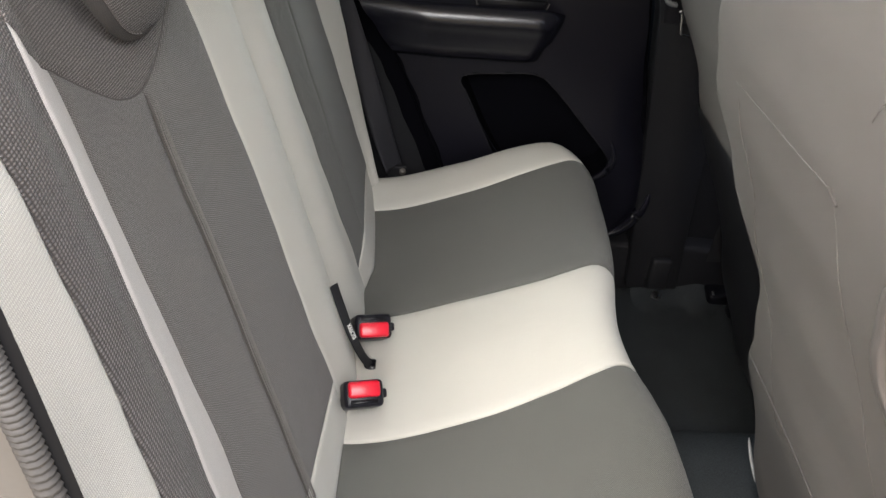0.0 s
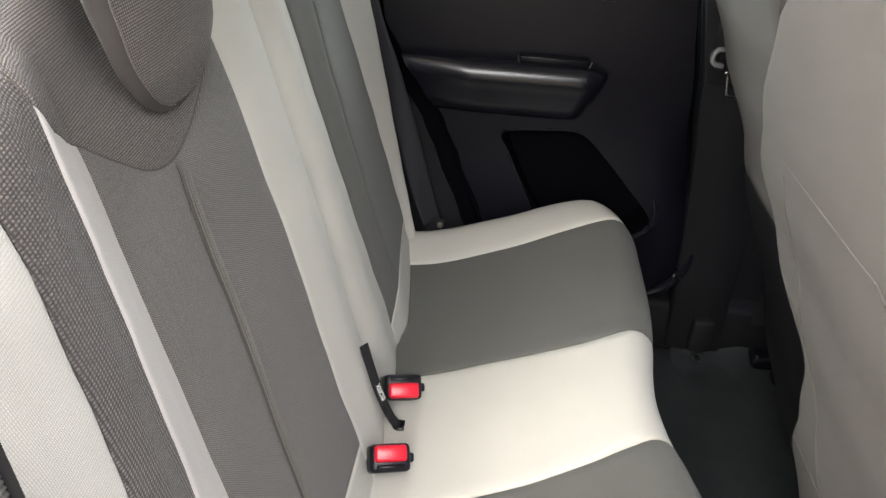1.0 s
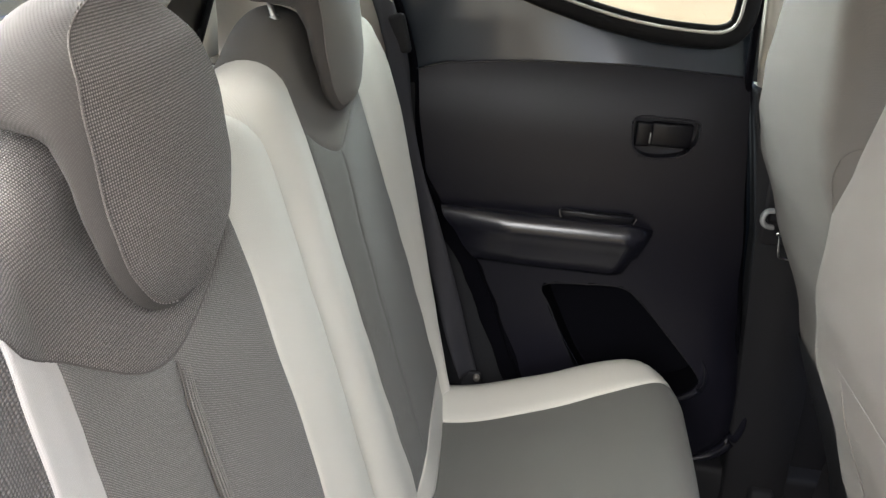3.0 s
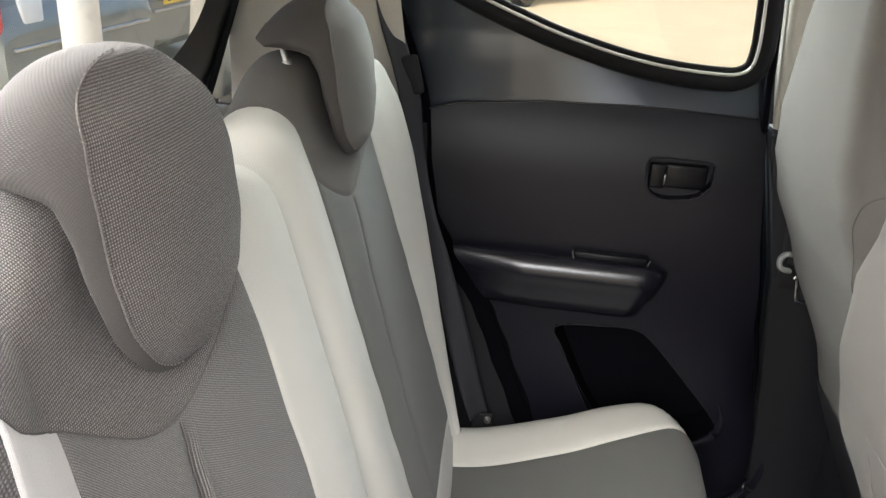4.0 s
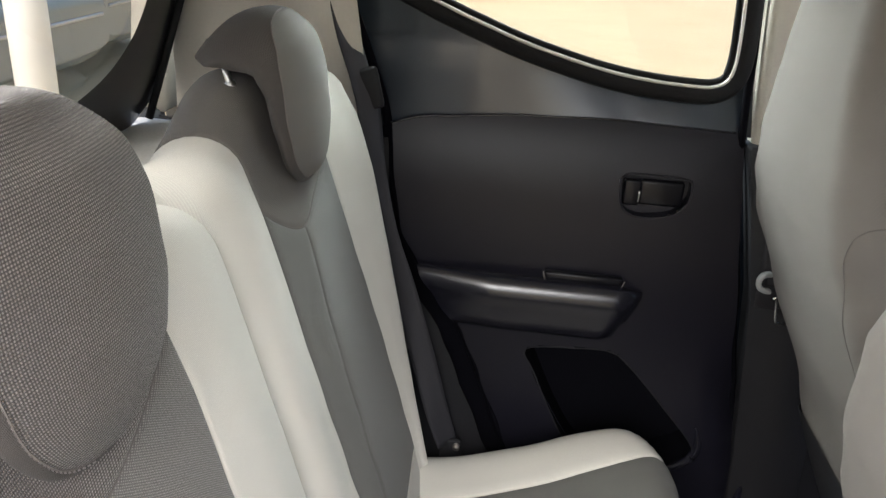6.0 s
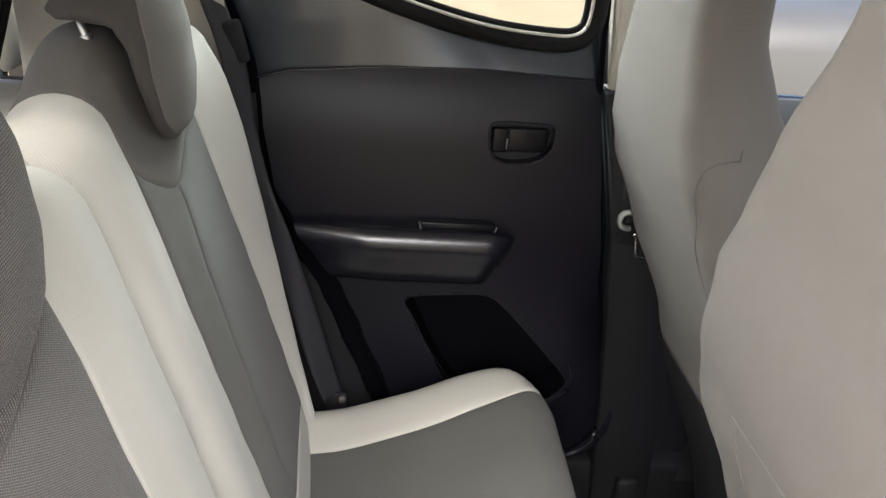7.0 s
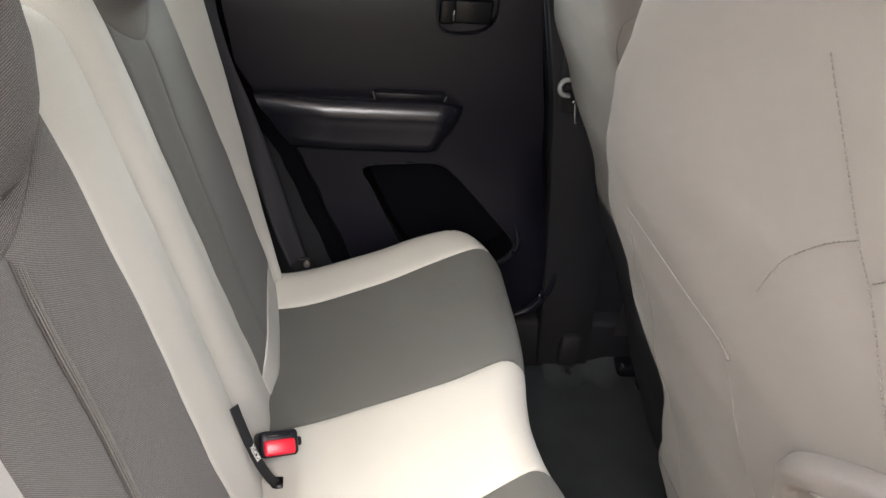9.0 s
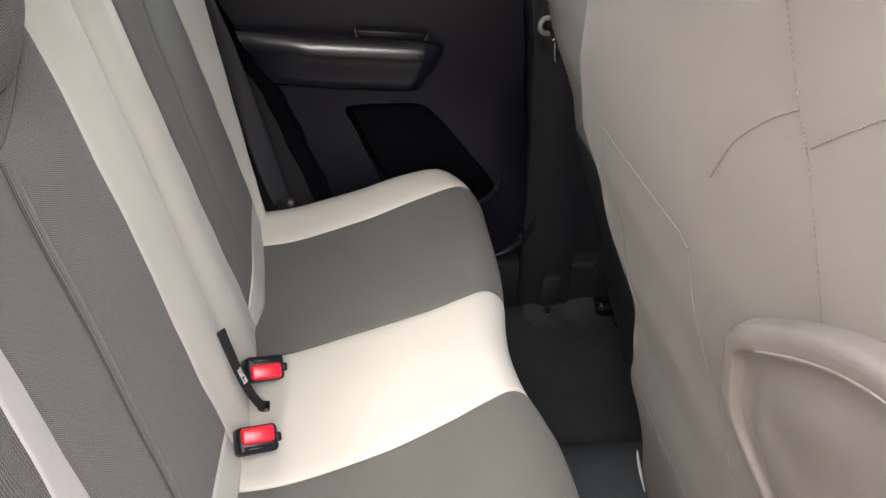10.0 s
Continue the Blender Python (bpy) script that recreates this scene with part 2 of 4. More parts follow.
def smooth_line(points, n=8, closed=False):
    """A curve through points (Catmull-Rom)."""
    p = [Vector(q) for q in points]
    out = []
    m = len(p)
    for i in range(m if closed else m - 1):
        a = p[(i - 1) % m] if closed or i > 0 else p[i]
        b, c = p[i], p[(i + 1) % m]
        d = p[(i + 2) % m] if closed or i + 2 < m else c
        for k in range(n):
            t = k / n
            out.append(0.5 * (2 * b + (c - a) * t + (2 * a - 5 * b + 4 * c - d) * t * t + (3 * b - a - 3 * c + d) * t ** 3))
    if not closed:
        out.append(p[-1])
    return out


def box(size, at=(0, 0, 0), bevel=0.0, segments=2):
    bm = bmesh.new()
    bmesh.ops.create_cube(bm, size=1, matrix=Matrix.Translation(at) @ Matrix.Diagonal((*size, 1)))
    if bevel:
        bmesh.ops.bevel(bm, geom=bm.edges[:], offset=bevel, segments=segments, affect="EDGES", profile=0.5)
    return bm


def prism(outline, thick, at=0.0, axis="y", bevel=0.0):
    """A plate with a given outline (two coordinates), thick along axis."""
    bm = bmesh.new()
    order = {"x": lambda a, b, c: (c, a, b), "y": lambda a, b, c: (a, c, b), "z": lambda a, b, c: (a, b, c)}[axis]
    front = [bm.verts.new(order(a, b, at)) for a, b in outline]
    back = [bm.verts.new(order(a, b, at + thick)) for a, b in outline]
    n = len(outline)
    bm.faces.new(front)
    bm.faces.new(back[::-1])
    for i in range(n):
        bm.faces.new((front[i], front[(i + 1) % n], back[(i + 1) % n], back[i]))
    if bevel:
        bmesh.ops.bevel(bm, geom=[e for e in bm.edges], offset=bevel, segments=2, affect="EDGES", profile=0.5)
    return bm


def moved(bm, m):
    bmesh.ops.transform(bm, matrix=m, verts=bm.verts)
    return bm


def inside(x, z, poly):
    hit = False
    for (x1, z1), (x2, z2) in zip(poly, poly[1:] + poly[:1]):
        if (z1 > z) != (z2 > z) and x < (x2 - x1) * (z - z1) / (z2 - z1) + x1:
            hit = not hit
    return hit


def curve2(points, x):
    """Piecewise-linear value at x through sorted points (x, value)."""
    if x <= points[0][0]:
        return points[0][1]
    for (a, b), (c, d) in zip(points, points[1:]):
        if x <= c:
            t = (x - a) / (c - a)
            t = t * t * (3 - 2 * t) * 0.5 + t * 0.5
            return b + (d - b) * t
    return points[-1][1]


def flowing(points, x):
    """Smooth value at x through sorted points (x, value)."""
    n = len(points)
    if x <= points[0][0]:
        return points[0][1]
    if x >= points[-1][0]:
        return points[-1][1]
    i = max(k for k in range(n - 1) if points[k][0] <= x)
    slope = lambda k: (points[min(n - 1, k + 1)][1] - points[max(0, k - 1)][1]) / (points[min(n - 1, k + 1)][0] - points[max(0, k - 1)][0])
    (a, b), (c, d) = points[i], points[i + 1]
    h = c - a
    t = (x - a) / h
    return b * (1 + 2 * t) * (1 - t) ** 2 + slope(i) * h * t * (1 - t) ** 2 + d * t * t * (3 - 2 * t) + slope(i + 1) * h * t * t * (t - 1)


def bell(x, centre, width):
    return math.exp(-(((x - centre) / width) ** 2))


# ---- rear bench: backrests ----
MID = 0.020
LEAN = radians(17.0)
V_X, V_Z = -0.283, 0.988
UP = Vector((-math.sin(LEAN), 0, math.cos(LEAN)))
OUT = Vector((math.cos(LEAN), 0, math.sin(LEAN)))
ROUND = 0.045


def top_of(w, side=1):
    """Height of the backrest's shoulder over the seam's point."""
    near = 0.034 * min(1.0, max(0.0, (0.095 - w) / 0.11)) if side < 0 else 0.0
    return 0.105 - near + 0.042 * bell(w, 0.245, 0.075) - 0.10 * max(0, (w - 0.44) / 0.12) ** 2


BOLSTER = [(0.0, 0.0), (0.335, 0.0), (0.362, 0.003), (0.395, 0.018), (0.425, 0.031), (0.432, 0.030), (0.460, 0.040), (0.487, 0.041), (0.500, 0.041), (0.525, 0.038), (0.550, 0.028), (0.566, 0.008), (0.577, -0.030), (0.584, -0.080)]
SPINE = [(-0.5, -0.026), (-0.4, -0.020), (-0.3, -0.014), (-0.2, -0.008), (-0.1, -0.003), (0.0, 0.002), (0.06, 0.004), (0.16, 0.0)]


FAR_BOLSTER = [(0.0, 0.0), (0.335, 0.0), (0.362, 0.003), (0.395, 0.018), (0.420, 0.028), (0.428, 0.020), (0.436, -0.010), (0.450, -0.060), (0.545, -0.120)]


def relief(w, s, side=-1):
    n = curve2(SPINE, s) + (curve2(BOLSTER, w) if side < 0 else curve2(FAR_BOLSTER, w) * curve2([(-0.47, 0.45), (0.0, 1.0), (0.07, 0.9), (0.15, 0.4)], s))
    n += 0.008 * bell(w, 0.07, 0.05) - (0.006 if side < 0 else 0.016) * bell(w, 0.0, 0.004 if side < 0 else 0.008)
    if side < 0:
        n -= 0.010 * bell(w, 0.245, 0.075) * min(1.0, max(0.0, (s - 0.04) / 0.06))
    else:
        # the two centre panels meet in a low ridge
        n += 0.013 * max(0.0, 1.05 - math.hypot((w - 0.236) / 0.11, 0.10)) * curve2([(0.0, 1.0), (0.08, 0.15)], s)
        n -= 0.012 * bell(w, 0.0, 0.030)
    n -= 0.010 * bell(s, 0.11, 0.05) * bell(w, 0.245, 0.06)
    return n


# Across the backrest, how far each sewn line wanders from its nominal place on the way down
NEAR_LINES = {
    0.0: [(-0.46, -0.010), (-0.20, 0.002), (0.0, 0.015), (0.11, 0.020)],
    0.138: [(-0.46, -0.031), (-0.36, -0.020), (-0.26, -0.019), (-0.16, -0.020), (-0.08, -0.014), (0.0, -0.012), (0.06, -0.006), (0.12, -0.004), (0.22, -0.040)],
    0.236: [(-0.44, 0.056), (-0.34, 0.0505), (-0.24, 0.048), (-0.16, 0.042), (-0.08, 0.0405), (-0.03, 0.039), (0.0, 0.034), (0.06, 0.024), (0.16, 0.0)],
    0.358: [(-0.45, 0.056), (-0.30, 0.044), (-0.24, 0.0355), (-0.18, 0.032), (-0.13, 0.029), (-0.085, 0.0255), (-0.03, 0.023), (0.005, 0.020), (0.027, 0.017), (0.07, 0.013), (0.16, 0.0)],
    0.425: [(-0.45, 0.090), (-0.20, 0.0475), (-0.14, 0.037), (-0.095, 0.0303), (-0.05, 0.0255), (0.0, 0.0190), (0.057, 0.0118), (0.12, -0.001)],
    0.487: [(-0.45, 0.100), (-0.13, 0.0430), (-0.10, 0.0375), (-0.05, 0.0286), (0.0, 0.0215), (0.07, 0.012), (0.16, 0.004)],
}
FAR_LINES = {
    0.0: [(-0.46, 0.014), (-0.20, 0.002), (0.0, -0.011), (0.11, -0.016)],
    0.138: [(-0.46, 0.0138), (-0.36, -0.0058), (-0.26, -0.0225), (-0.16, -0.0363), (-0.08, -0.0453), (0.0, -0.0524), (0.06, -0.0555), (0.12, -0.058), (0.22, -0.076)],
    0.236: [(-0.46, -0.030), (-0.36, -0.0525), (-0.26, -0.0688), (-0.16, -0.0789), (-0.08, -0.0824), (0.0, -0.080), (0.06, -0.068), (0.20, -0.040)],
    0.358: [(-0.46, 0.0515), (-0.36, 0.0354), (-0.26, 0.0169), (-0.16, -0.0031), (-0.08, -0.0202), (0.0, -0.036), (0.06, -0.043), (0.15, -0.040)],
    0.422: [(-0.46, 0.006), (0.0, 0.0)],
}


def sewn_shift(w, s, side):
    """The sewn lines run slightly askew down the backrests."""
    lines = NEAR_LINES if side < 0 else FAR_LINES
    return curve2([(at, curve2(line, s)) for at, line in lines.items()], w)


def back_point(w, s, lift=0.0, side=1):
    t = top_of(w, side)
    n = relief(w, min(s, t), side) + lift
    if s > t:
        a = (s - t) / ROUND
        if a < math.pi:
            p = UP * (t + (ROUND + lift) * math.sin(a)) + OUT * (n - lift - ROUND + (ROUND + lift) * math.cos(a))
        else:
            p = UP * (t - (a - math.pi) * ROUND) + OUT * (n - 2 * ROUND)
    else:
        p = UP * s + OUT * n
    return Vector((V_X, MID, V_Z)) + p + Vector((0, side * (w + sewn_shift(w, s, side)), 0))


U_NEAR = [(0.138, 0.062), (0.157, 0.046), (0.187, 0.025), (0.218, 0.010), (0.246, 0.009), (0.283, 0.020), (0.318, 0.041), (0.345, 0.060), (0.358, 0.069), (0.402, 0.093), (0.425, 0.113)]
U_FAR = [(0.138, 0.066), (0.169, 0.044), (0.205, 0.027), (0.231, 0.020), (0.251, 0.020), (0.278, 0.028), (0.311, 0.040), (0.337, 0.048), (0.358, 0.058)]


def u_line(side):
    if side < 0:
        return lambda w: flowing(U_NEAR, w)
    return lambda w: flowing(U_FAR, w)


BOTTOM = -0.53
INNER, SEAM, STRIP_IN = 0.138, 0.236, 0.358


def rolled(k, n, edge=3):
    return 1.0 if edge <= k <= n - edge else (0.0, 0.6, 0.92)[min(k, n - k)]


def panel(name, material, wa, wb, lo, hi, nw, ns, side, parent, label="", puff=0.0, sink=0.0025):
    """A sewn panel of the backrest between wa and wb, and between the lines lo(w) and hi(w)."""
    ws, ss = eased(wa, wb, nw, 0.005), eased(0.0, 1.0, ns, 0.012)

    def at(i, j):
        w = ws[i]
        s = lo(w) + (hi(w) - lo(w)) * ss[j]
        edge = min(rolled(i, len(ws) - 1), rolled(j, len(ss) - 1))
        middle = math.sin(math.pi * i / (len(ws) - 1)) * math.sin(math.pi * min(1, j / (len(ss) - 1)))
        return back_point(w, s, -sink * (1 - edge) + puff * middle, side)

    def cloth(i, j):
        w = ws[i]
        return (w, lo(w) + (hi(w) - lo(w)) * ss[j])

    return part(name, sheet(at, range(len(ws)), range(len(ss)), cloth), material, parent, label)


def stitch_line(name, points, parent, radius=0.0009, material=None):
    return part(name, tube(points, radius, 5), material or THREAD, parent)


def headrest(side, parent):
    """Saddle-shaped head restraint that hangs over the top of the backrest, with a tongue in front."""
    cw = 0.232 if side < 0 else 0.224
    centre = Vector((V_X, MID + side * cw, V_Z))
    low, high, wide, power = (0.044, 0.243, 0.088, 2.4) if side < 0 else (0.060, 0.234, 0.084, 2.4)
    mid, reach = (low + high) / 2, (high - low) / 2

    def half(s):
        q = min(1.0, abs((s - mid) / reach))
        return wide * max(0.0, 1 - q ** power) ** (1 / power) + 0.0004

    heights = [mid - reach * math.cos(math.pi * k / 64) for k in range(65)]

    def face(u, j, lift=0.0):
        s = heights[j]
        n = curve2([(0.05, 0.016), (0.08, 0.024), (0.12, 0.032), (0.17, 0.040), (0.20, 0.041), (0.228, 0.034)], s)
        crown = (1 - u * u) * math.sin(math.pi * j / (len(heights) - 1)) ** 0.7
        return centre + UP * s + OUT * (n + 0.014 * crown + lift) + Vector((0, side * half(s) * u, 0))

    us = [-1, -0.985, -0.95, -0.9] + steps(-0.8, 0.8, 14) + [0.9, 0.95, 0.985, 1]
    head = part("headrest", sheet(face, us, range(len(heights)), lambda u, j: (u * 0.09, heights[j])), HEAD_CLOTH if side < 0 else FAR_KNIT, parent, "grey knitted saddle headrest")

    # gusset behind the face: from the rim of the face back over the top of the backrest
    rim = [(-1, j) for j in range(len(heights))] + [(1, j) for j in range(len(heights) - 2, 0, -1)]

    def outward(k):
        a, b = face(*rim[k - 1]), face(*rim[(k + 1) % len(rim)])
        d = (b - a) - OUT * (b - a).dot(OUT)
        o = d.cross(OUT).normalized()
        return o if o.dot(face(*rim[k]) - centre - UP * mid) > 0 else -o

    outs = [outward(k) for k in range(len(rim))]
    lengths = [0.0]
    for k in range(len(rim)):
        lengths.append(lengths[-1] + (face(*rim[(k + 1) % len(rim)]) - face(*rim[k])).length)

    def gusset(k, v):
        k = k % len(rim)
        u, j = rim[k]
        s = heights[j]
        p = face(u, j)
        s -= 0.007 if side > 0 else 0.0
        depth = curve2([(0.04, 0.014), (0.10, 0.018), (0.150, 0.022), (0.174, 0.030), (0.186, 0.058), (0.196, 0.082), (0.212, 0.090), (0.228, 0.080)], s)
        swell = 0.002 + 0.011 * curve2([(0.05, 0.35), (0.12, 0.6), (0.20, 1.0)], s)
        bulge = swell * math.sin(math.pi * min(1.0, v * 0.80)) ** 0.8 if v > 0 else 0.0
        back = -0.020 * v * v * curve2([(0.18, 0.0), (0.228, 1.0)], s)
        return p - OUT * (depth * v) + outs[k] * bulge + UP * back - Vector((0, side * u * 0.016 * v ** 3, 0))

    vs = [0, 0.03, 0.08, 0.16] + steps(0.25, 1, 10)
    part("gusset", sheet(gusset, range(len(rim)), vs, lambda k, v: (lengths[k], v * 0.06), True), SHADED_KNIT, head)

    def rear(u, j):
        a, b = gusset(j, 1), gusset((len(rim) - j) % len(rim), 1)
        t = (u + 1) / 2
        return a.lerp(b, t) - OUT * 0.010 * math.sin(math.pi * t)

    part("rear_cover", sheet(rear, steps(-1, 1, 10), range(len(heights)), lambda u, j: (u * 0.1, heights[j])), SHADED_KNIT, head)
    seam = [face(-side, j, 0.0003) for j in range(3, len(heights) - 1)]
    part("piping", tube(seam, lambda t: 0.0002 + 0.0006 * min(1.0, 6 * t), 6), HEAD_EDGE, head)
    stitches = bmesh.new()
    for k in range(len(rim)):
        if rim[k][0] * side > 0 or rim[k][1] < 6:
            continue
        p, q = face(*rim[k], 0.0006) + outs[k] * 0.0012, face(*rim[(k + 1) % len(rim)], 0.0006) + outs[k] * 0.0012
        n = max(1, int((q - p).length / 0.0032))
        for i in range(n):
            a, b = p.lerp(q, i / n), p.lerp(q, (i + 0.62) / n)
            o = outs[k] * 0.0005
            stitches.faces.new([stitches.verts.new(c) for c in (a - o, b - o, b + o + OUT * 0.0003, a + o + OUT * 0.0003)])
    part("stitching", stitches, STITCH_LIGHT, head, "pale stitching", False)
    for dy in ((-0.030, 0.030) if side < 0 else (-0.052, 0.052)):
        base = centre + UP * 0.150 - OUT * 0.024 + Vector((0, dy, 0))
        post = part("post", tube([base, base + UP * 0.055], 0.0034, 12), STEEL, head, "steel headrest post")
        part("guide", tube([base + UP * 0.024, base + UP * 0.031], 0.0058, 12), STEEL, post)
    return head


def backrest(side, label):
    u_edge = u_line(side)
    STRIP_OUT, OUTER, EDGE = (0.425, 0.487, 0.584) if side < 0 else (0.422, 0.440, 0.545)
    seat = thing("passenger_seat", label, "car seat", "rear seats")
    over = lambda w: top_of(w, side) + ROUND * math.pi + 0.40
    low = lambda w: BOTTOM
    dip = -0.466
    cloth = GREY_CLOTH if side < 0 else CUSHION_CLOTH
    tip = lambda w: curve2([(INNER, dip), (SEAM, dip + 0.020), (STRIP_IN, dip + 0.014)] if side < 0 else [(INNER, -0.490), (0.176, -0.482), (0.229, -0.466), (0.290, -0.458), (STRIP_IN, -0.458)], w)
    panel("inner_bolster", WHITE_CLOTH, 0.0, INNER, low, over, 22, 110, side, seat, "off-white cloth bolster")
    panel("lower_edge", WHITE_CLOTH, INNER, STRIP_IN, low, tip, 10, 8, side, seat, "off-white cloth edge")
    panel("centre_panel", cloth, INNER, SEAM, tip, u_edge, 10, 40, side, seat, "charcoal cloth", 0.002)
    panel("centre_panel", cloth, SEAM, STRIP_IN, tip, u_edge, 10, 40, side, seat, "charcoal cloth", 0.002)
    panel("headrest_panel", KNIT_CLOTH if side < 0 else FAR_KNIT, INNER, STRIP_OUT if side < 0 else STRIP_IN, u_edge, over, 30, 70, side, seat, "grey knitted cloth")
    # same strip on both seats; the far side's stronger light is in the colour
    panel("strip", NEAR_STRIP_CLOTH if side < 0 else WHITE_CLOTH, STRIP_IN, STRIP_OUT, low, u_edge if side < 0 else (lambda w: top_of(w, side) + 0.05), 6, 50, side, seat, "light grey cloth strip", 0, 0.002)
    panel("outer_panel", TEXTURED_CLOTH, STRIP_OUT, OUTER, low, over, 8, 60, side, seat, "coarse dark woven cloth", 0, 0.002)
    panel("side_bolster", SIDE_CLOTH, OUTER, EDGE, low, lambda w: top_of(w, side) + ROUND * math.pi, 12, 60, side, seat, "ribbed off-white cloth side")
    part("inner_side", sheet(lambda s, v: back_point(0.001, s, -0.002, side) - OUT * (0.085 * v), steps(BOTTOM, top_of(0.0, side) + ROUND * 1.2, 40), steps(0, 1, 6), lambda s, v: (v * 0.085, s)), WHITE_CLOTH, seat)
    back = [(w, s) for w in (0.0, 0.53) for s in (BOTTOM, 0.1)]
    p = [Vector((V_X, MID + side * w, V_Z)) + UP * s - OUT * 0.095 for w, s in back]
    bm = bmesh.new()
    v = [bm.verts.new(q) for q in p] + [bm.verts.new(q + OUT * 0.02) for q in p]
    for f in ((0, 1, 3, 2), (4, 6, 7, 5), (0, 2, 6, 4), (1, 5, 7, 3), (0, 4, 5, 1), (2, 3, 7, 6)):
        bm.faces.new([v[i] for i in f])
    part("back_board", bm, SHELF_GREY, seat)
    for k in range(4 if side < 0 else 0):
        part("cord", tube([back_point(SEAM - 0.0010 - 0.0024 * k, s, 0.0022 - 0.0008 * abs(k - 1.5) / 1.5, side) for s in steps(dip + 0.004, u_edge(SEAM) - 0.012, 60)], lambda t: 0.0006 * min(1.0, (1 - t) * 12 + 0.15), 6), PIPING_CLOTH, seat, "fine pale seam cord")
    if side < 0:
        stitch_line("stitching", [back_point(SEAM + 0.0012, s, 0.0002, side) for s in steps(dip, u_edge(SEAM) - 0.004, 50)], seat, 0.0007)
    stitch_line("stitching", [back_point(w, u_edge(w), -0.0022, side) for w in steps(INNER, STRIP_OUT if side < 0 else STRIP_IN, 48)], seat, 0.0008)
    headrest(side, seat)
    return seat


backrest(-1, "charcoal and off-white cloth rear car seat with a knitted headrest")
backrest(1, "charcoal and off-white cloth rear car seat beside the closed door")

# ---- rear bench: cushion ----
CUSH_BACK = -0.21


def cushion_front(y):
    return 0.210 + 0.010 * min(1.0, max(0.0, (-y - 0.05) / 0.10)) + 0.024 * (1 - bell(y, 0.02, 0.13)) - 0.08 * max(0, (abs(y - MID) - 0.36) / 0.17) ** 2


def cushion_top(x, y):
    z = flowing([(-0.25, 0.468), (-0.12, 0.482), (0.0, 0.525), (0.10, 0.562), (0.17, 0.580), (0.25, 0.585)], x)
    a = abs(y - MID)
    z += 0.030 * bell(a, 0.44, 0.075) * curve2([(-0.2, 1.0), (0.05, 0.6), (0.2, 0.2)], x)
    z += 0.006 * bell(y, 0.02, 0.12) * curve2([(-0.2, 0.0), (0.1, 0.6), (0.2, 0.0)], x)
    return z


def cushion_point(x, y, lift=0.0):
    """x past the front edge goes on down the front face."""
    f, r = cushion_front(y), 0.05
    start = f - r
    if x <= start:
        z = cushion_top(x, y)
        p = Vector((x, y, z + lift))
    else:
        a = (x - start) / r
        z0 = cushion_top(start, y)
        if a < math.pi / 2:
            p = Vector((start + (r + lift) * math.sin(a), y, z0 - r + (r + lift) * math.cos(a)))
        else:
            d = (a - math.pi / 2) * r
            p = Vector((f + lift - 0.25 * d, y, z0 - r - d))
    out = abs(y - MID) - (curve2([(-0.2, 0.425), (0.0, 0.435), (0.14, 0.458)], x) if y > MID else 0.475)
    if out > 0:
        p.z -= min(0.25, 18 * out * out)
    return p


def stripe_far(x):
    return flowing([(-0.25, 0.100), (0.0, 0.100), (0.10, 0.104), (0.15, 0.118), (0.20, 0.136), (0.3, 0.140)], x)


def stripe_near(x):
    return flowing([(-0.25, -0.128), (-0.10, -0.135), (0.02, -0.128), (0.10, -0.109), (0.15, -0.089), (0.20, -0.069), (0.3, -0.060)], x)


def bolster_line(sign):
    line = [(-0.25, 0.348), (-0.05, 0.344), (0.08, 0.367), (0.15, 0.405), (0.19, 0.440), (0.3, 0.47)] if sign < 0 else [(-0.25, 0.362), (-0.08, 0.360), (0.038, 0.365), (0.115, 0.381), (0.15, 0.392), (0.194, 0.408), (0.3, 0.44)]
    return lambda x: MID + sign * flowing(line, x)


def cushion_panel(name, material, near, far, ny, parent, label=""):
    xs, ts = eased(CUSH_BACK, 0.45, 54, 0.006), eased(0.0, 1.0, ny, 0.02)

    def at(i, j):
        x = xs[i]
        edge = rolled(j, len(ts) - 1)
        y = near(x) + (far(x) - near(x)) * ts[j]
        return cushion_point(x, y, -0.004 * (1 - edge))

    return part(name, sheet(at, range(len(xs)), range(len(ts)), lambda i, j: (xs[i], near(xs[i]) + (far(xs[i]) - near(xs[i])) * ts[j])), material, parent, label)


bench = thing("rear_seat_cushion", "grey and off-white cloth rear bench cushion", "seat cushion")
cushion_panel("centre_stripe", WHITE_CLOTH, stripe_near, stripe_far, 16, bench, "off-white cloth stripe")
cushion_panel("seat_panel", CUSHION_CLOTH, stripe_far, bolster_line(1), 20, bench)
cushion_panel("seat_panel", CUSHION_CLOTH, bolster_line(-1), stripe_near, 20, bench)
cushion_panel("side_bolster", WHITE_CLOTH, bolster_line(1), lambda x: MID + 0.56, 14, bench, "off-white cloth bolster")
cushion_panel("side_bolster", WHITE_CLOTH, lambda x: MID - 0.56, bolster_line(-1), 14, bench, "off-white cloth bolster")


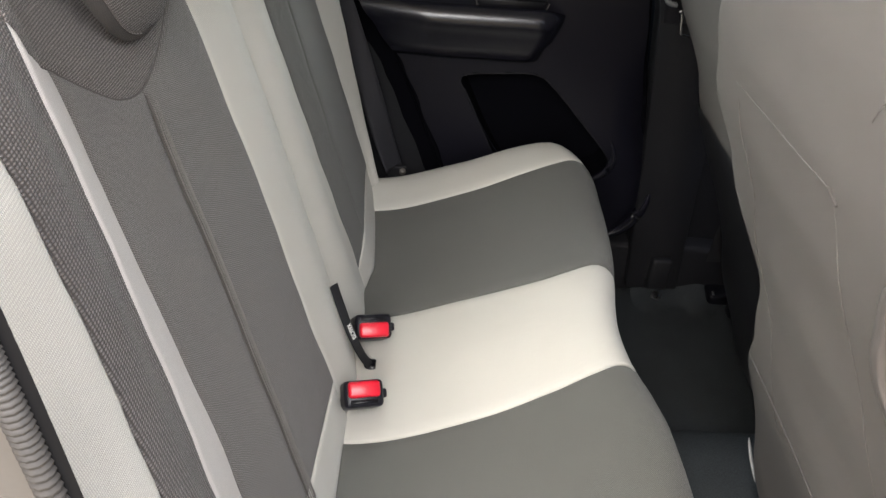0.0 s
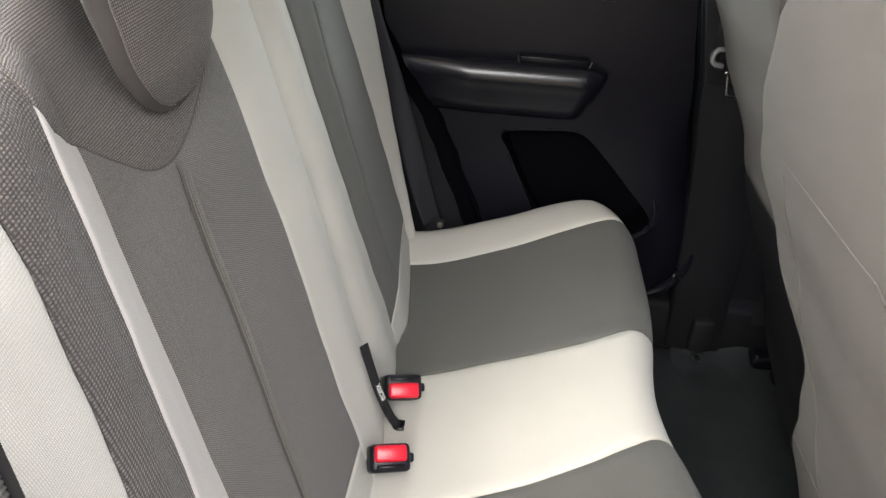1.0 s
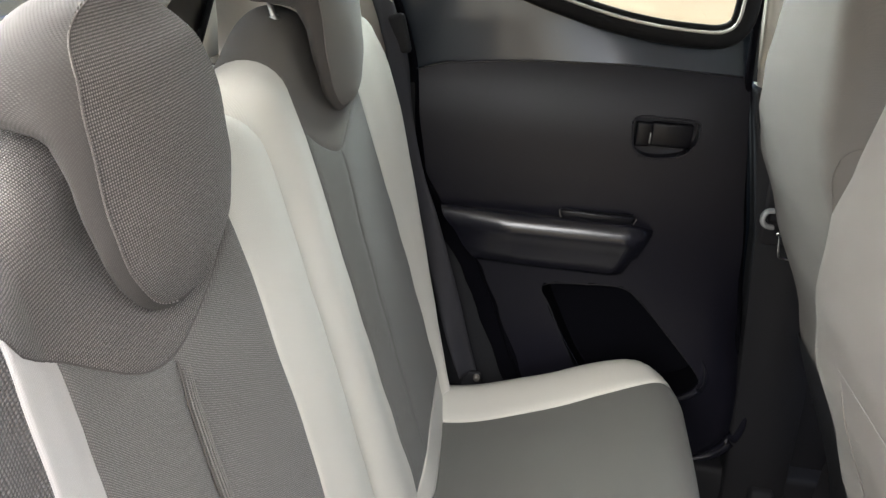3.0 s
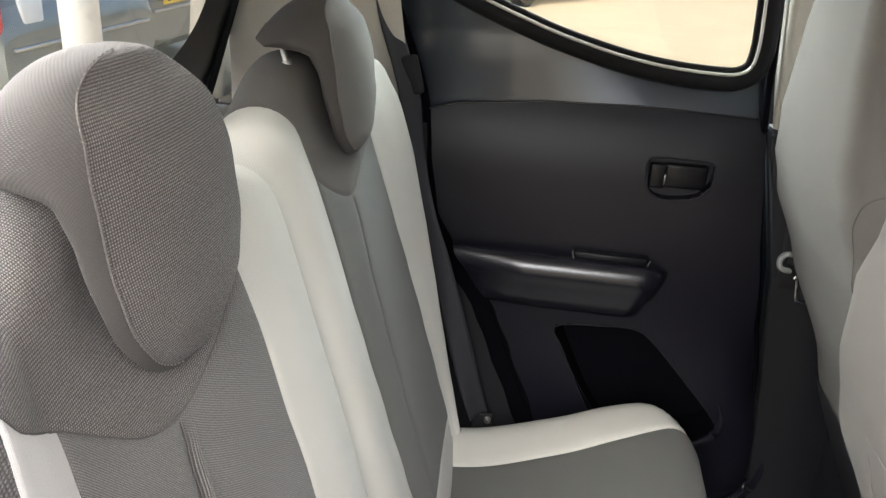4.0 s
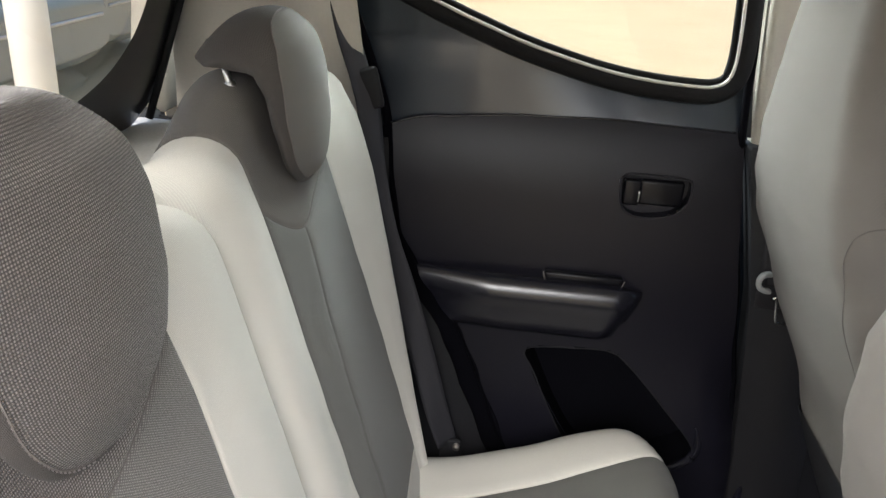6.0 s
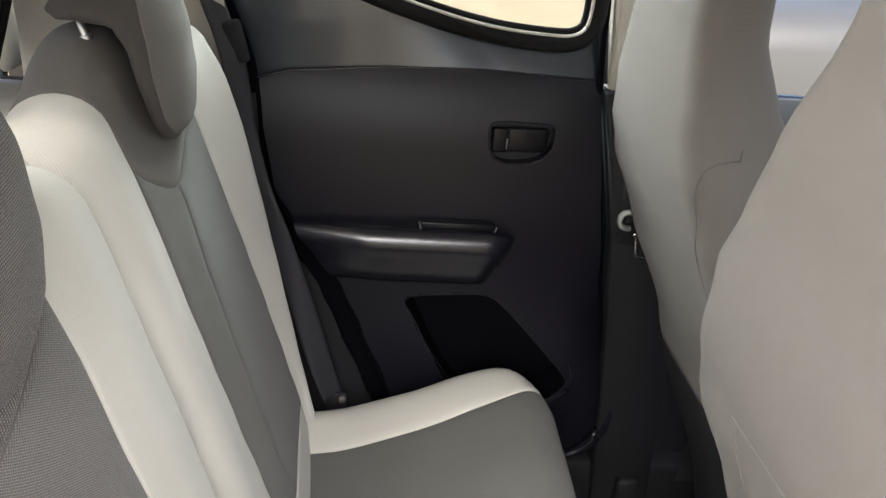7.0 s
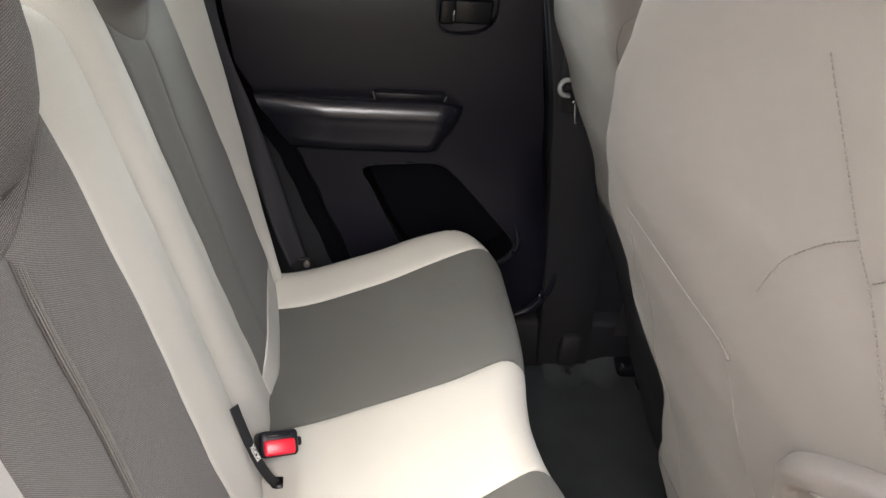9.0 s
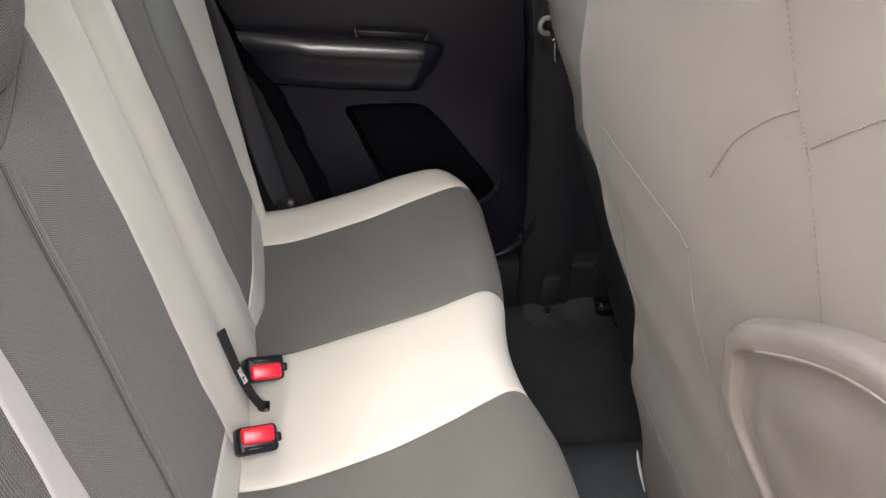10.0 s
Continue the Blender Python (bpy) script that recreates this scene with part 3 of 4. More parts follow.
# ---- buckles and tag between the cushion and the backrests ----
def buckle(at, turn, slot, label):
    """Belt buckle: black housing with a bevelled red push button; slot: the side of the button on which the tongue goes in."""
    b = thing("seat_belt_buckle", label, "seat belt buckle", "rear buckles")
    part("housing", box((0.050, 0.034, 0.060), (0, 0, -0.030), 0.006, 3), BLACK_PLASTIC, b)
    part("button", box((0.040, 0.020, 0.012), (0, -slot * 0.005, 0.001), 0.004, 3), RED, b, "glossy red push button")
    part("slot", box((0.034, 0.005, 0.004), (0, slot * 0.0105, 0.0005), 0.001, 1), GLOSS_BLACK, b)
    part("lug", box((0.010, 0.012, 0.018), (0.028, 0, -0.030), 0.003, 2), BLACK_PLASTIC, b)
    part("stalk", tube([(0, 0, -0.055), (-0.012, 0.01, -0.085), (-0.03, 0.02, -0.11)], 0.012, 10, flat=0.5), BLACK_PLASTIC, b)
    b.matrix_world = turn
    b.location = at
    return b


buckle((-0.131, -0.101, 0.531), pose(0, 0, 0, 40, 4, 14), -1, "black seat belt buckle with a red button, upright on the cushion")
buckle((-0.128, 0.018, 0.536), pose(0, 0, 0, 44, 4, 13), 1, "black seat belt buckle with a red button, beside a cloth tag")

tag_ob = thing("cloth_tag", "black cloth tag with white lettering between the backrests", "tag")
TAG = smooth_line([(-0.178, -0.008, 0.625), (-0.170, -0.013, 0.600), (-0.156, -0.021, 0.560), (-0.140, -0.012, 0.508), (-0.128, 0.000, 0.478)], 8)


def tag_sheet(k, v):
    a, b = TAG[max(0, k - 1)], TAG[min(len(TAG) - 1, k + 1)]
    d = (b - a).normalized()
    side = d.cross(Vector((0.55, -0.60, 0.58))).normalized()
    return TAG[k] + side * (0.0060 * v)


strap = part("strap", sheet(tag_sheet, range(len(TAG)), steps(-1, 1, 4)), SOFT_BLACK, tag_ob)
thick = strap.modifiers.new("thickness", "SOLIDIFY")
thick.thickness = 0.0016
word = bpy.data.curves.new("lettering", "FONT")
word.body, word.size, word.align_x, word.extrude = "ISOFIX", 0.0092, "CENTER", 0.0003
mid, nxt = TAG[len(TAG) // 2 - 3], TAG[len(TAG) // 2 + 3]
along_tag = (mid - nxt).normalized()
out = (tag_sheet(len(TAG) // 2, 1) - tag_sheet(len(TAG) // 2, -1)).cross(along_tag).normalized()
if out.z < 0:
    out = -out
letters = new("lettering", word)
letters.data.materials.append(LABEL_WHITE)
right_way = along_tag
frame_m = Matrix((right_way, out.cross(right_way), out)).transposed().to_4x4()
frame_m.translation = TAG[len(TAG) // 2] + out * 0.002 - out.cross(right_way) * 0.004
letters.matrix_world = frame_m
letters.parent = tag_ob
# solid black plug; its colour stands in for the dark inside the slit
hole = tagged(part("cushion_slot", tube([(-0.128, 0.000, 0.470), (-0.126, 0.000, cushion_top(-0.126, 0.000) + 0.0012)], 0.013, 16, flat=0.75, side=(0, 1, 0)), GLOSS_BLACK, None, "dark oval slit in the off-white cushion under the tag"), category="slit")

# ---- front seats ----
def front_seat(near, far, dx, label, stitched, head_deep=1.0):
    """Front seat seen from behind: one-piece padded backrest between the edges near(z) and far(z), cover seams and base."""
    seat = thing("front_seat", label, "car seat", "front seats")

    def rear_x(z):
        return dx + curve2([(0.25, 0.455), (0.45, 0.383), (0.75, 0.274), (0.88, 0.226), (0.98, 0.186), (1.04, 0.166), (1.10, 0.156), (1.20, 0.155), (1.30, 0.160), (1.46, 0.178)], z)

    def half(z):
        return (curve2(far, z) - curve2(near, z)) / 2

    def middle(z):
        return (curve2(far, z) + curve2(near, z)) / 2

    hw, cy = half(0.90), middle(0.90)

    def deep(z):
        return curve2([(0.25, 0.17), (0.75, 0.20), (1.02, 0.15), (1.12, 0.095), (1.2, 0.08), (1.4, 0.07), (1.465, 0.04)], z) * curve2([(1.08, 1.0), (1.18, head_deep)], z)

    zs = steps(0.25, 1.44, 70) + [1.450, 1.457, 1.462, 1.465]
    R = 0.052

    def ring(z):
        """The section at a height: rear face, rounded edges, sides and front, as (y, x)."""
        h, d = half(z), deep(z)
        r = min(R, h * 0.5, d * 0.45)
        x0 = rear_x(z)
        pts = []
        flat = lambda y: x0 + 0.008 * (y / h) ** 2 * min(1, h / 0.2)
        for y in steps(-(h - r), h - r, 22):
            pts.append((y, flat(y)))
        base = flat(h - r)
        for a in steps(0, math.pi / 2, 8)[1:]:
            pts.append((h - r + r * math.sin(a), base + r - r * math.cos(a)))
        pts.append((h, base + d * 0.75))
        for a in steps(0, math.pi / 2, 5)[1:]:
            pts.append((h - r + r * math.cos(a), base + d * 0.75 + r * math.sin(a)))
        for y in steps(h - r, -(h - r), 8)[1:]:
            pts.append((y, base + d * 0.75 + r))
        for a in steps(math.pi / 2, 0, 5)[1:]:
            pts.append((-(h - r + r * math.cos(a)), base + d * 0.75 + r * math.sin(a)))
        pts.append((-h, base + r))
        for a in steps(math.pi / 2, 0, 8)[1:-1]:
            pts.append((-(h - r + r * math.sin(a)), base + r - r * math.cos(a)))
        return pts

    rings = {z: ring(z) for z in zs}
    count = len(rings[zs[0]])

    def skin(k, z):
        y, x = rings[z][k]
        return Vector((x, middle(z) + y, z))

    part("backrest", sheet(skin, range(count), zs, lambda k, z: (rings[z][k % count][0], z), True), FRONT_CLOTH, seat)
    cap = bmesh.new()
    cap.faces.new([cap.verts.new(skin(k, zs[-1])) for k in range(count)])
    part("head_cap", cap, FRONT_CLOTH, seat)

    def on_rear(across, z, lift=0.0006):
        """A place on the cover."""
        y = across - middle(z)
        h, d = half(z), deep(z)
        r = min(R, h * 0.5, d * 0.45)
        flat = lambda q: rear_x(z) + 0.008 * (q / h) ** 2 * min(1, h / 0.2)
        a = abs(y)
        if a <= h - r:
            x = flat(y)
        else:
            s = min(1.0, (a - (h - r)) / r)
            x = flat(h - r) + r - r * math.sqrt(max(0.0, 1 - s * s))
        return Vector((x - lift, across, z))

    stitched(seat, on_rear, near, far)

    def base(u, v):
        x = rear_x(0.45) + 0.06 + 0.50 * u
        z = 0.30 + 0.20 * math.sin(math.pi * v) ** 0.5 * (1 - 0.1 * u)
        return Vector((x, cy - hw * 0.95 * math.cos(math.pi * v), z))

    part("seat_base", sheet(base, steps(0, 1, 12), steps(0, 1, 24), lambda u, v: (u * 0.5, v * 0.6)), SEAT_PLASTIC, seat)
    for sg in (-1, 1):
        y = cy + sg * hw * 0.72
        part("rail", box((0.38, 0.035, 0.03), (rear_x(0.45) + 0.34, y, 0.197), 0.006), SOFT_BLACK, seat, "black steel seat rail")
        part("rail_leg", box((0.05, 0.03, 0.12), (rear_x(0.45) + 0.14, y, 0.26), 0.006), SOFT_BLACK, seat)
    return seat


def dashed(points, seat, radius=0.0003, long=0.0045, gap=0.002):
    """Single stitches along a line, joined into one mesh."""
    line = [Vector(p) for p in points]
    bm = bmesh.new()
    for a, b in zip(line, line[1:]):
        d = (b - a).length
        n = max(1, int(d / (long + gap)))
        for i in range(n):
            p, q = a.lerp(b, i / n), a.lerp(b, (i + long / (long + gap)) / n)
            t = tube([p, p.lerp(q, 0.5) + Vector((-0.0004, 0, 0)), q], radius, 5)
            me = bpy.data.meshes.new("tmp")
            t.to_mesh(me)
            t.free()
            bm.from_mesh(me)
            bpy.data.meshes.remove(me)
    return part("stitching", bm, THREAD, seat)


def along(points, n=8):
    return [(p.x, p.y) for p in smooth_line([(y, z, 0) for y, z in points], n)]


def driver_cover(seat, on, near, far):
    for line in ([(-0.400, 1.210), (-0.423, 1.188), (-0.443, 1.168), (-0.463, 1.148), (-0.480, 1.134), (-0.501, 1.111), (-0.517, 1.091), (-0.528, 1.070)],
                 [(-0.462, 1.149), (-0.444, 1.136), (-0.422, 1.114), (-0.413, 1.097), (-0.404, 1.080)],
                 [(-0.479, 1.138), (-0.493, 1.151), (-0.512, 1.168), (-0.540, 1.190)]):
        dashed([on(y, z, 0.0006) for y, z in along(line)], seat)
    for line in ([(-0.158, 0.994), (-0.210, 1.000), (-0.264, 1.006), (-0.325, 1.012), (-0.362, 1.016), (-0.373, 1.014)],
                 [(-0.373, 1.014), (-0.377, 0.992), (-0.388, 0.960), (-0.397, 0.910), (-0.423, 0.868), (-0.440, 0.820), (-0.455, 0.74)],
                 [(-0.158, 0.994), (-0.167, 0.970), (-0.172, 0.925), (-0.180, 0.880), (-0.186, 0.805), (-0.212, 0.720), (-0.222, 0.632)]):
        tube_line = [on(y, z, 0.0) for y, z in along(line)]
        part("seam", tube(tube_line, lambda t: 0.0003 + 0.0004 * math.sin(math.pi * (0.06 + 0.9 * t)), 6), CREASE, seat)
    stitch_line("seam", [on(y, z, 0.0) for y, z in along([(-0.125, 0.652), (-0.190, 0.664), (-0.262, 0.672), (-0.33, 0.670), (-0.42, 0.660)])], seat, 0.0012)
    clip = [Vector((0.378, -0.086, 0.468)), Vector((0.378, -0.105, 0.455)), Vector((0.379, -0.135, 0.440))]
    part("clip", tube(smooth_line(clip, 5), lambda t: 0.0006 + 0.0018 * math.sin(math.pi * t), 8, flat=0.5), GREY_PLASTIC, seat, "pale plastic clip")
    # map pocket, standing proud of the cover
    rim = [(p.x, p.y) for p in smooth_line([(y, z, 0) for y, z in ((-0.540, 0.832), (-0.520, 0.866), (-0.495, 0.902), (-0.472, 0.925), (-0.459, 0.942), (-0.453, 0.963), (-0.452, 0.989), (-0.457, 1.014), (-0.474, 1.034), (-0.499, 1.055), (-0.526, 1.075), (-0.552, 1.091), (-0.578, 1.102), (-0.606, 1.108), (-0.632, 1.098), (-0.645, 1.060), (-0.648, 0.980), (-0.640, 0.880), (-0.600, 0.832))], 5, True)]
    centre = Vector((-0.545, 0.965, 0))

    def pocket(k, d):
        """d: metres in from the rim, up to 0.036; past that, the share of the way to the middle plus one."""
        k %= len(rim)
        p = Vector((*rim[k], 0))
        a, c = Vector((*rim[k - 1], 0)), Vector((*rim[(k + 1) % len(rim)], 0))
        t = (c - a).normalized()
        inward = Vector((t.y, -t.x, 0))
        if inward.dot(centre - p) < 0:
            inward = -inward
        q = p + inward * min(d, 0.036)
        if d > 1:
            q = q.lerp(centre, d - 1)
        lift = 0.0005 + 0.013 * math.sin(min(1.0, d / 0.008) * math.pi / 2) - 0.005 * min(1.0, max(0.0, (d - 0.0165) / 0.003)) - 0.004 * bell(d, 0.030, 0.010)
        return on(q.x, q.y, lift)

    pouch = part("map_pocket", sheet(pocket, range(len(rim)), [0, 0.001, 0.003, 0.005, 0.008, 0.012, 0.015, 0.0165, 0.0172, 0.018, 0.0195, 0.021, 0.024, 0.027, 0.0285, 0.030, 0.0315, 0.034, 0.036, 1.1, 1.25, 1.4, 1.6, 1.8, 2.0], lambda k, d: (k * 0.01, min(d, 0.036) + 0.2 * max(0, d - 1)), True), POCKET_VINYL, seat, "grey moulded map pocket")
    part("slot_edge", tube([pocket(k, 0.0168) + Vector((-0.0006, 0, 0)) for k in range(43, 67)], 0.0009, 6), CREASE, pouch, "pale slot edge")
    part("pucker", tube([on(y, z, 0.0004) for y, z in along([(-0.366, 1.018), (-0.373, 1.0145), (-0.379, 1.012)])], 0.0013, 6), THREAD, seat)


def passenger_cover(seat, on, near, far):
    arc = along([(0.146, 1.096), (0.152, 1.091), (0.160, 1.082), (0.172, 1.060), (0.173, 1.030), (0.170, 1.000), (0.168, 0.955), (0.160, 0.90)])
    part("seam", tube([on(y, z, 0.0001) for y, z in arc], lambda t: 0.0002 + 0.0005 * math.sin(math.pi * t), 6), THREAD, seat)

    def board(z, v):
        """Plastic cover over the lower part of the back, wrapped round both edges."""
        top = 0.72 - 0.03 * v * v
        h = 0.26 + (top - 0.26) * z
        a, b = curve2(near, h), curve2(far, h)
        return on((a + b) / 2 + (b - a) / 2 * 0.995 * math.sin(v * math.pi / 2), h, 0.004)

    part("lower_cover", sheet(board, steps(0.0, 1.0, 24), steps(-1, 1, 24)), SEAT_PLASTIC, seat, "dark grey plastic lower cover")


front_seat([(0.25, -0.69), (1.05, -0.69), (1.14, -0.66), (1.20, -0.61), (1.27, -0.55), (1.36, -0.50), (1.44, -0.47), (1.455, -0.45), (1.465, -0.43)],
           [(0.25, -0.064), (0.50, -0.045), (0.60, -0.052), (0.70, -0.109), (0.80, -0.120), (0.88, -0.057), (0.94, -0.034), (1.00, -0.049), (1.04, -0.065), (1.09, -0.083), (1.14, -0.109), (1.20, -0.133), (1.27, -0.166), (1.36, -0.194), (1.44, -0.22), (1.455, -0.24), (1.465, -0.26)],
           0.0, "grey cloth driver's seat with a stitched map pocket", driver_cover)
front_seat([(0.25, 0.12), (0.55, 0.10), (0.75, 0.09), (0.90, 0.10), (0.97, 0.12), (1.02, 0.145), (1.10, 0.170), (1.15, 0.190), (1.19, 0.205), (1.26, 0.215), (1.33, 0.22), (1.42, 0.225), (1.452, 0.25), (1.465, 0.27)],
           [(0.25, 0.37), (0.55, 0.41), (0.75, 0.462), (0.90, 0.548), (0.97, 0.562), (1.02, 0.542), (1.10, 0.503), (1.15, 0.481), (1.19, 0.466), (1.26, 0.452), (1.33, 0.435), (1.42, 0.416), (1.452, 0.39), (1.465, 0.37)],
           0.090, "grey cloth front passenger seat with an integrated headrest", passenger_cover, 0.9)

# ---- closed rear door ----
DOOR_Y = 0.57
REAR_EDGE = [(0.28, 0.06), (0.33, 0.05), (0.49, -0.036), (0.60, -0.083), (0.675, -0.116), (0.756, -0.169), (0.80, -0.198), (0.86, -0.230), (0.946, -0.246), (1.007, -0.253), (1.06, -0.262)]
FRONT_EDGE = [(0.28, 0.27), (0.31, 0.32), (0.335, 0.358), (0.37, 0.384), (0.42, 0.395), (0.47, 0.388), (0.53, 0.362), (0.60, 0.340), (0.734, 0.314), (0.99, 0.270), (1.06, 0.258), (1.16, 0.252), (1.5, 0.20)]


def trim_line(x):
    return curve2([(-0.27, 1.020), (-0.20, 1.037), (-0.05, 1.050), (0.08, 1.055), (0.26, 1.052)], x)


POCKET = [(p.x, p.y) for p in smooth_line([(-0.010, 0.664), (0.070, 0.676), (0.128, 0.676), (0.165, 0.650), (0.230, 0.583), (0.278, 0.530), (0.288, 0.505), (0.270, 0.480), (0.20, 0.455), (0.12, 0.450), (0.085, 0.480), (0.045, 0.545), (0.008, 0.620)], 5, True) for p in [Vector((p.x, p.y, 0))]]
BEZEL = [(p.x, p.y) for p in smooth_line([(0.104, 0.9795), (0.150, 0.982), (0.196, 0.980), (0.2035, 0.968), (0.200, 0.945), (0.184, 0.926), (0.155, 0.918), (0.125, 0.918), (0.106, 0.930), (0.100, 0.955)], 5, True)]


def door_y(x, z):
    y = DOOR_Y - 0.010 * bell(z, 0.85, 0.13) + 0.022 * max(0, (z - 0.93) / 0.12) ** 2
    y -= 0.020 * bell(z, 0.50, 0.12) * bell(x, 0.20, 0.20)
    y += 0.028 * min(1.2, max(0, (x - curve2(FRONT_EDGE, z) + 0.062) / 0.065)) ** 2 * curve2([(0.58, 1.0), (0.74, 0.0)], z)
    return y


door = thing("door_1", "closed black rear door with armrest, pocket and window", "car door", kind="structure")


def door_panel():
    bm = bmesh.new()
    us, vs = steps(0, 1, 110), steps(0.28, 1.0, 130)
    rows = []
    for v in vs:
        row = []
        for u in us:
            z = v
            a, b = curve2(REAR_EDGE, z), curve2(FRONT_EDGE, z)
            x = a + (b - a) * u
            if v > 0.85:
                z = 0.85 + (v - 0.85) / 0.15 * (trim_line(x) - 0.85)
            row.append(bm.verts.new((x, door_y(x, z), z)))
        rows.append(row)
    for i in range(len(vs) - 1):
        for j in range(len(us) - 1):
            q = (rows[i][j], rows[i][j + 1], rows[i + 1][j + 1], rows[i + 1][j])
            c = sum((p.co for p in q), Vector()) / 4
            if inside(c.x, c.z, POCKET) or inside(c.x, c.z, BEZEL):
                continue
            bm.faces.new(q)
    return bm


part("inner_panel", door_panel(), BLACK_PLASTIC, door)


def lip(poly, depth, radius, name, material, parent, flare=0.0, lining=None):
    pts = [Vector((x, door_y(x, z) - 0.001, z)) for x, z in poly]
    part(name, tube(pts, radius, 8, True), material, parent)
    c = sum(pts, Vector()) / len(pts)
    def wall(k, v):
        p = pts[k % len(pts)].copy()
        q = c + (p - c) * (1 + flare * v)
        q.y = p.y + depth * v
        return q
    part(name + "_wall", sheet(wall, range(len(pts)), steps(0, 1, 4), None, True), lining or material, parent)
    bm = bmesh.new()
    bm.faces.new([bm.verts.new(wall(k, 1)) for k in range(len(pts))])
    part(name + "_back", bm, lining or material, parent)


# the pocket's inner shade is in its lining colour
lip(POCKET, 0.085, 0.0011, "pocket", SOFT_BLACK, door, lining=SHADE_BLACK)
lip(BEZEL, 0.024, 0.0018, "handle_bezel", BLACK_PLASTIC, door)
handle = part("door_handle", box((0.066, 0.012, 0.040), (0.162, 0.578, 0.953), 0.005, 3), GLOSS_BLACK, door, "dark door pull lever")
part("lock_tab", box((0.026, 0.012, 0.040), (0.118, 0.574, 0.952), 0.004, 3), GLOSS_BLACK, door)
part("lock_mark", box((0.003, 0.003, 0.018), (0.1285, 0.5665, 0.948), 0.001, 1), STEEL, door)


ARM_SECTION = [(0.000, 0.799), (0.014, 0.800), (0.024, 0.803), (0.032, 0.807), (0.038, 0.808), (0.044, 0.805), (0.049, 0.799), (0.053, 0.791), (0.055, 0.783), (0.054, 0.776), (0.050, 0.768), (0.046, 0.755), (0.041, 0.735), (0.035, 0.716), (0.026, 0.707), (0.012, 0.704), (0.000, 0.704)]


def armrest():
    """Protruding armrest: a ledge with a rounded lip, a face that falls back, and a front end cut off aslant."""
    us = steps(0, 0.86, 26) + [0.88, 0.90, 0.92, 0.94, 0.955, 0.97, 0.98, 0.99, 1.0]

    def fn(i, k):
        u = us[i]
        out, z = ARM_SECTION[k]
        tip = 0.122 + 0.040 * min(1.0, max(0.0, (z - 0.70) / 0.10))
        rear = curve2(REAR_EDGE, z) + 0.003
        x = rear + (tip - rear) * u
        end = (1 - (1 - min(1.0, (1.0 - u) / 0.13)) ** 2) ** 0.5
        start = 0.75 + 0.25 * min(1.0, u / 0.3)
        z -= 0.016 * max(0.0, (u - 0.86) / 0.14) ** 2 * (z > 0.75)
        return Vector((x, DOOR_Y + 0.002 - out * end * start, z))
    return sheet(fn, range(len(us)), range(len(ARM_SECTION)))


arm = part("armrest", armrest(), ARM_BLACK, door, "black moulded armrest")
part("pull_cup", prism([(0.002, 0.818), (0.124, 0.818), (0.119, 0.798), (0.108, 0.795), (0.018, 0.795), (0.008, 0.799)], 0.014, DOOR_Y - 0.026, "y", 0.003), GLOSS_BLACK, arm, "dark pull cup")
part("cup_rim", tube(smooth_line([(0.000, 0.543, 0.819), (0.006, 0.542, 0.802), (0.018, 0.5415, 0.7985), (0.06, 0.541, 0.798), (0.108, 0.5415, 0.7985), (0.120, 0.542, 0.802), (0.126, 0.543, 0.816)], 5), 0.0012, 6), GREY_TRIM, arm)

# painted sheet between the trim and the window
WINDOW = [(p.x, p.y) for p in smooth_line([(-0.300, 1.245), (-0.240, 1.216), (-0.181, 1.190), (-0.120, 1.167), (-0.058, 1.146), (0.032, 1.123), (0.107, 1.111), (0.180, 1.107), (0.212, 1.110), (0.232, 1.124), (0.239, 1.150), (0.237, 1.198), (0.226, 1.290), (0.208, 1.370), (0.170, 1.395), (0.0, 1.400), (-0.20, 1.385), (-0.33, 1.335), (-0.345, 1.285)], 6, True)]


def pane_y(z):
    return DOOR_Y + 0.022 - 0.08 * max(0, z - 1.12)


def painted():
    bm = bmesh.new()
    us, vs = steps(0, 1, 90), steps(0, 1, 60)
    rows = []
    for v in vs:
        row = []
        for u in us:
            x0 = -0.42 + 0.720 * u
            lo = trim_line(x0) - 0.006
            z = lo + (1.46 - lo) * v
            x = x0 - (0.05 * (z - 1.06)) * u
            y = DOOR_Y + 0.023 + (0.06 + 0.22 * min(1.0, max(0.0, (x0 + 0.12) / 0.25))) * min(0.07, z - lo) + 0.10 * min(0.06, max(0, z - lo - 0.07)) - 0.10 * max(0, z - 1.15)
            row.append(bm.verts.new((x, y, z)))
        rows.append(row)
    for i in range(len(vs) - 1):
        for j in range(len(us) - 1):
            q = (rows[i][j], rows[i][j + 1], rows[i + 1][j + 1], rows[i + 1][j])
            c = sum((p.co for p in q), Vector()) / 4
            if not inside(c.x, c.z, WINDOW):
                bm.faces.new(q)
    return bm


part("painted_sheet", painted(), PAINT, door, "glossy dark blue painted metal")
part("window_seal", tube([Vector((x, pane_y(z) - 0.012, z)) for x, z in WINDOW], 0.0155, 10, True, 0.7, (0, 1, 0)), RUBBER, door, "black rubber window seal")
def inset(poly, d):
    """The outline moved inwards by d."""
    out, n = [], len(poly)
    for i in range(n):
        a, b = Vector((*poly[i - 1], 0)), Vector((*poly[(i + 1) % n], 0))
        t = (b - a).normalized()
        out.append((poly[i][0] - t.y * d, poly[i][1] + t.x * d))
    return out


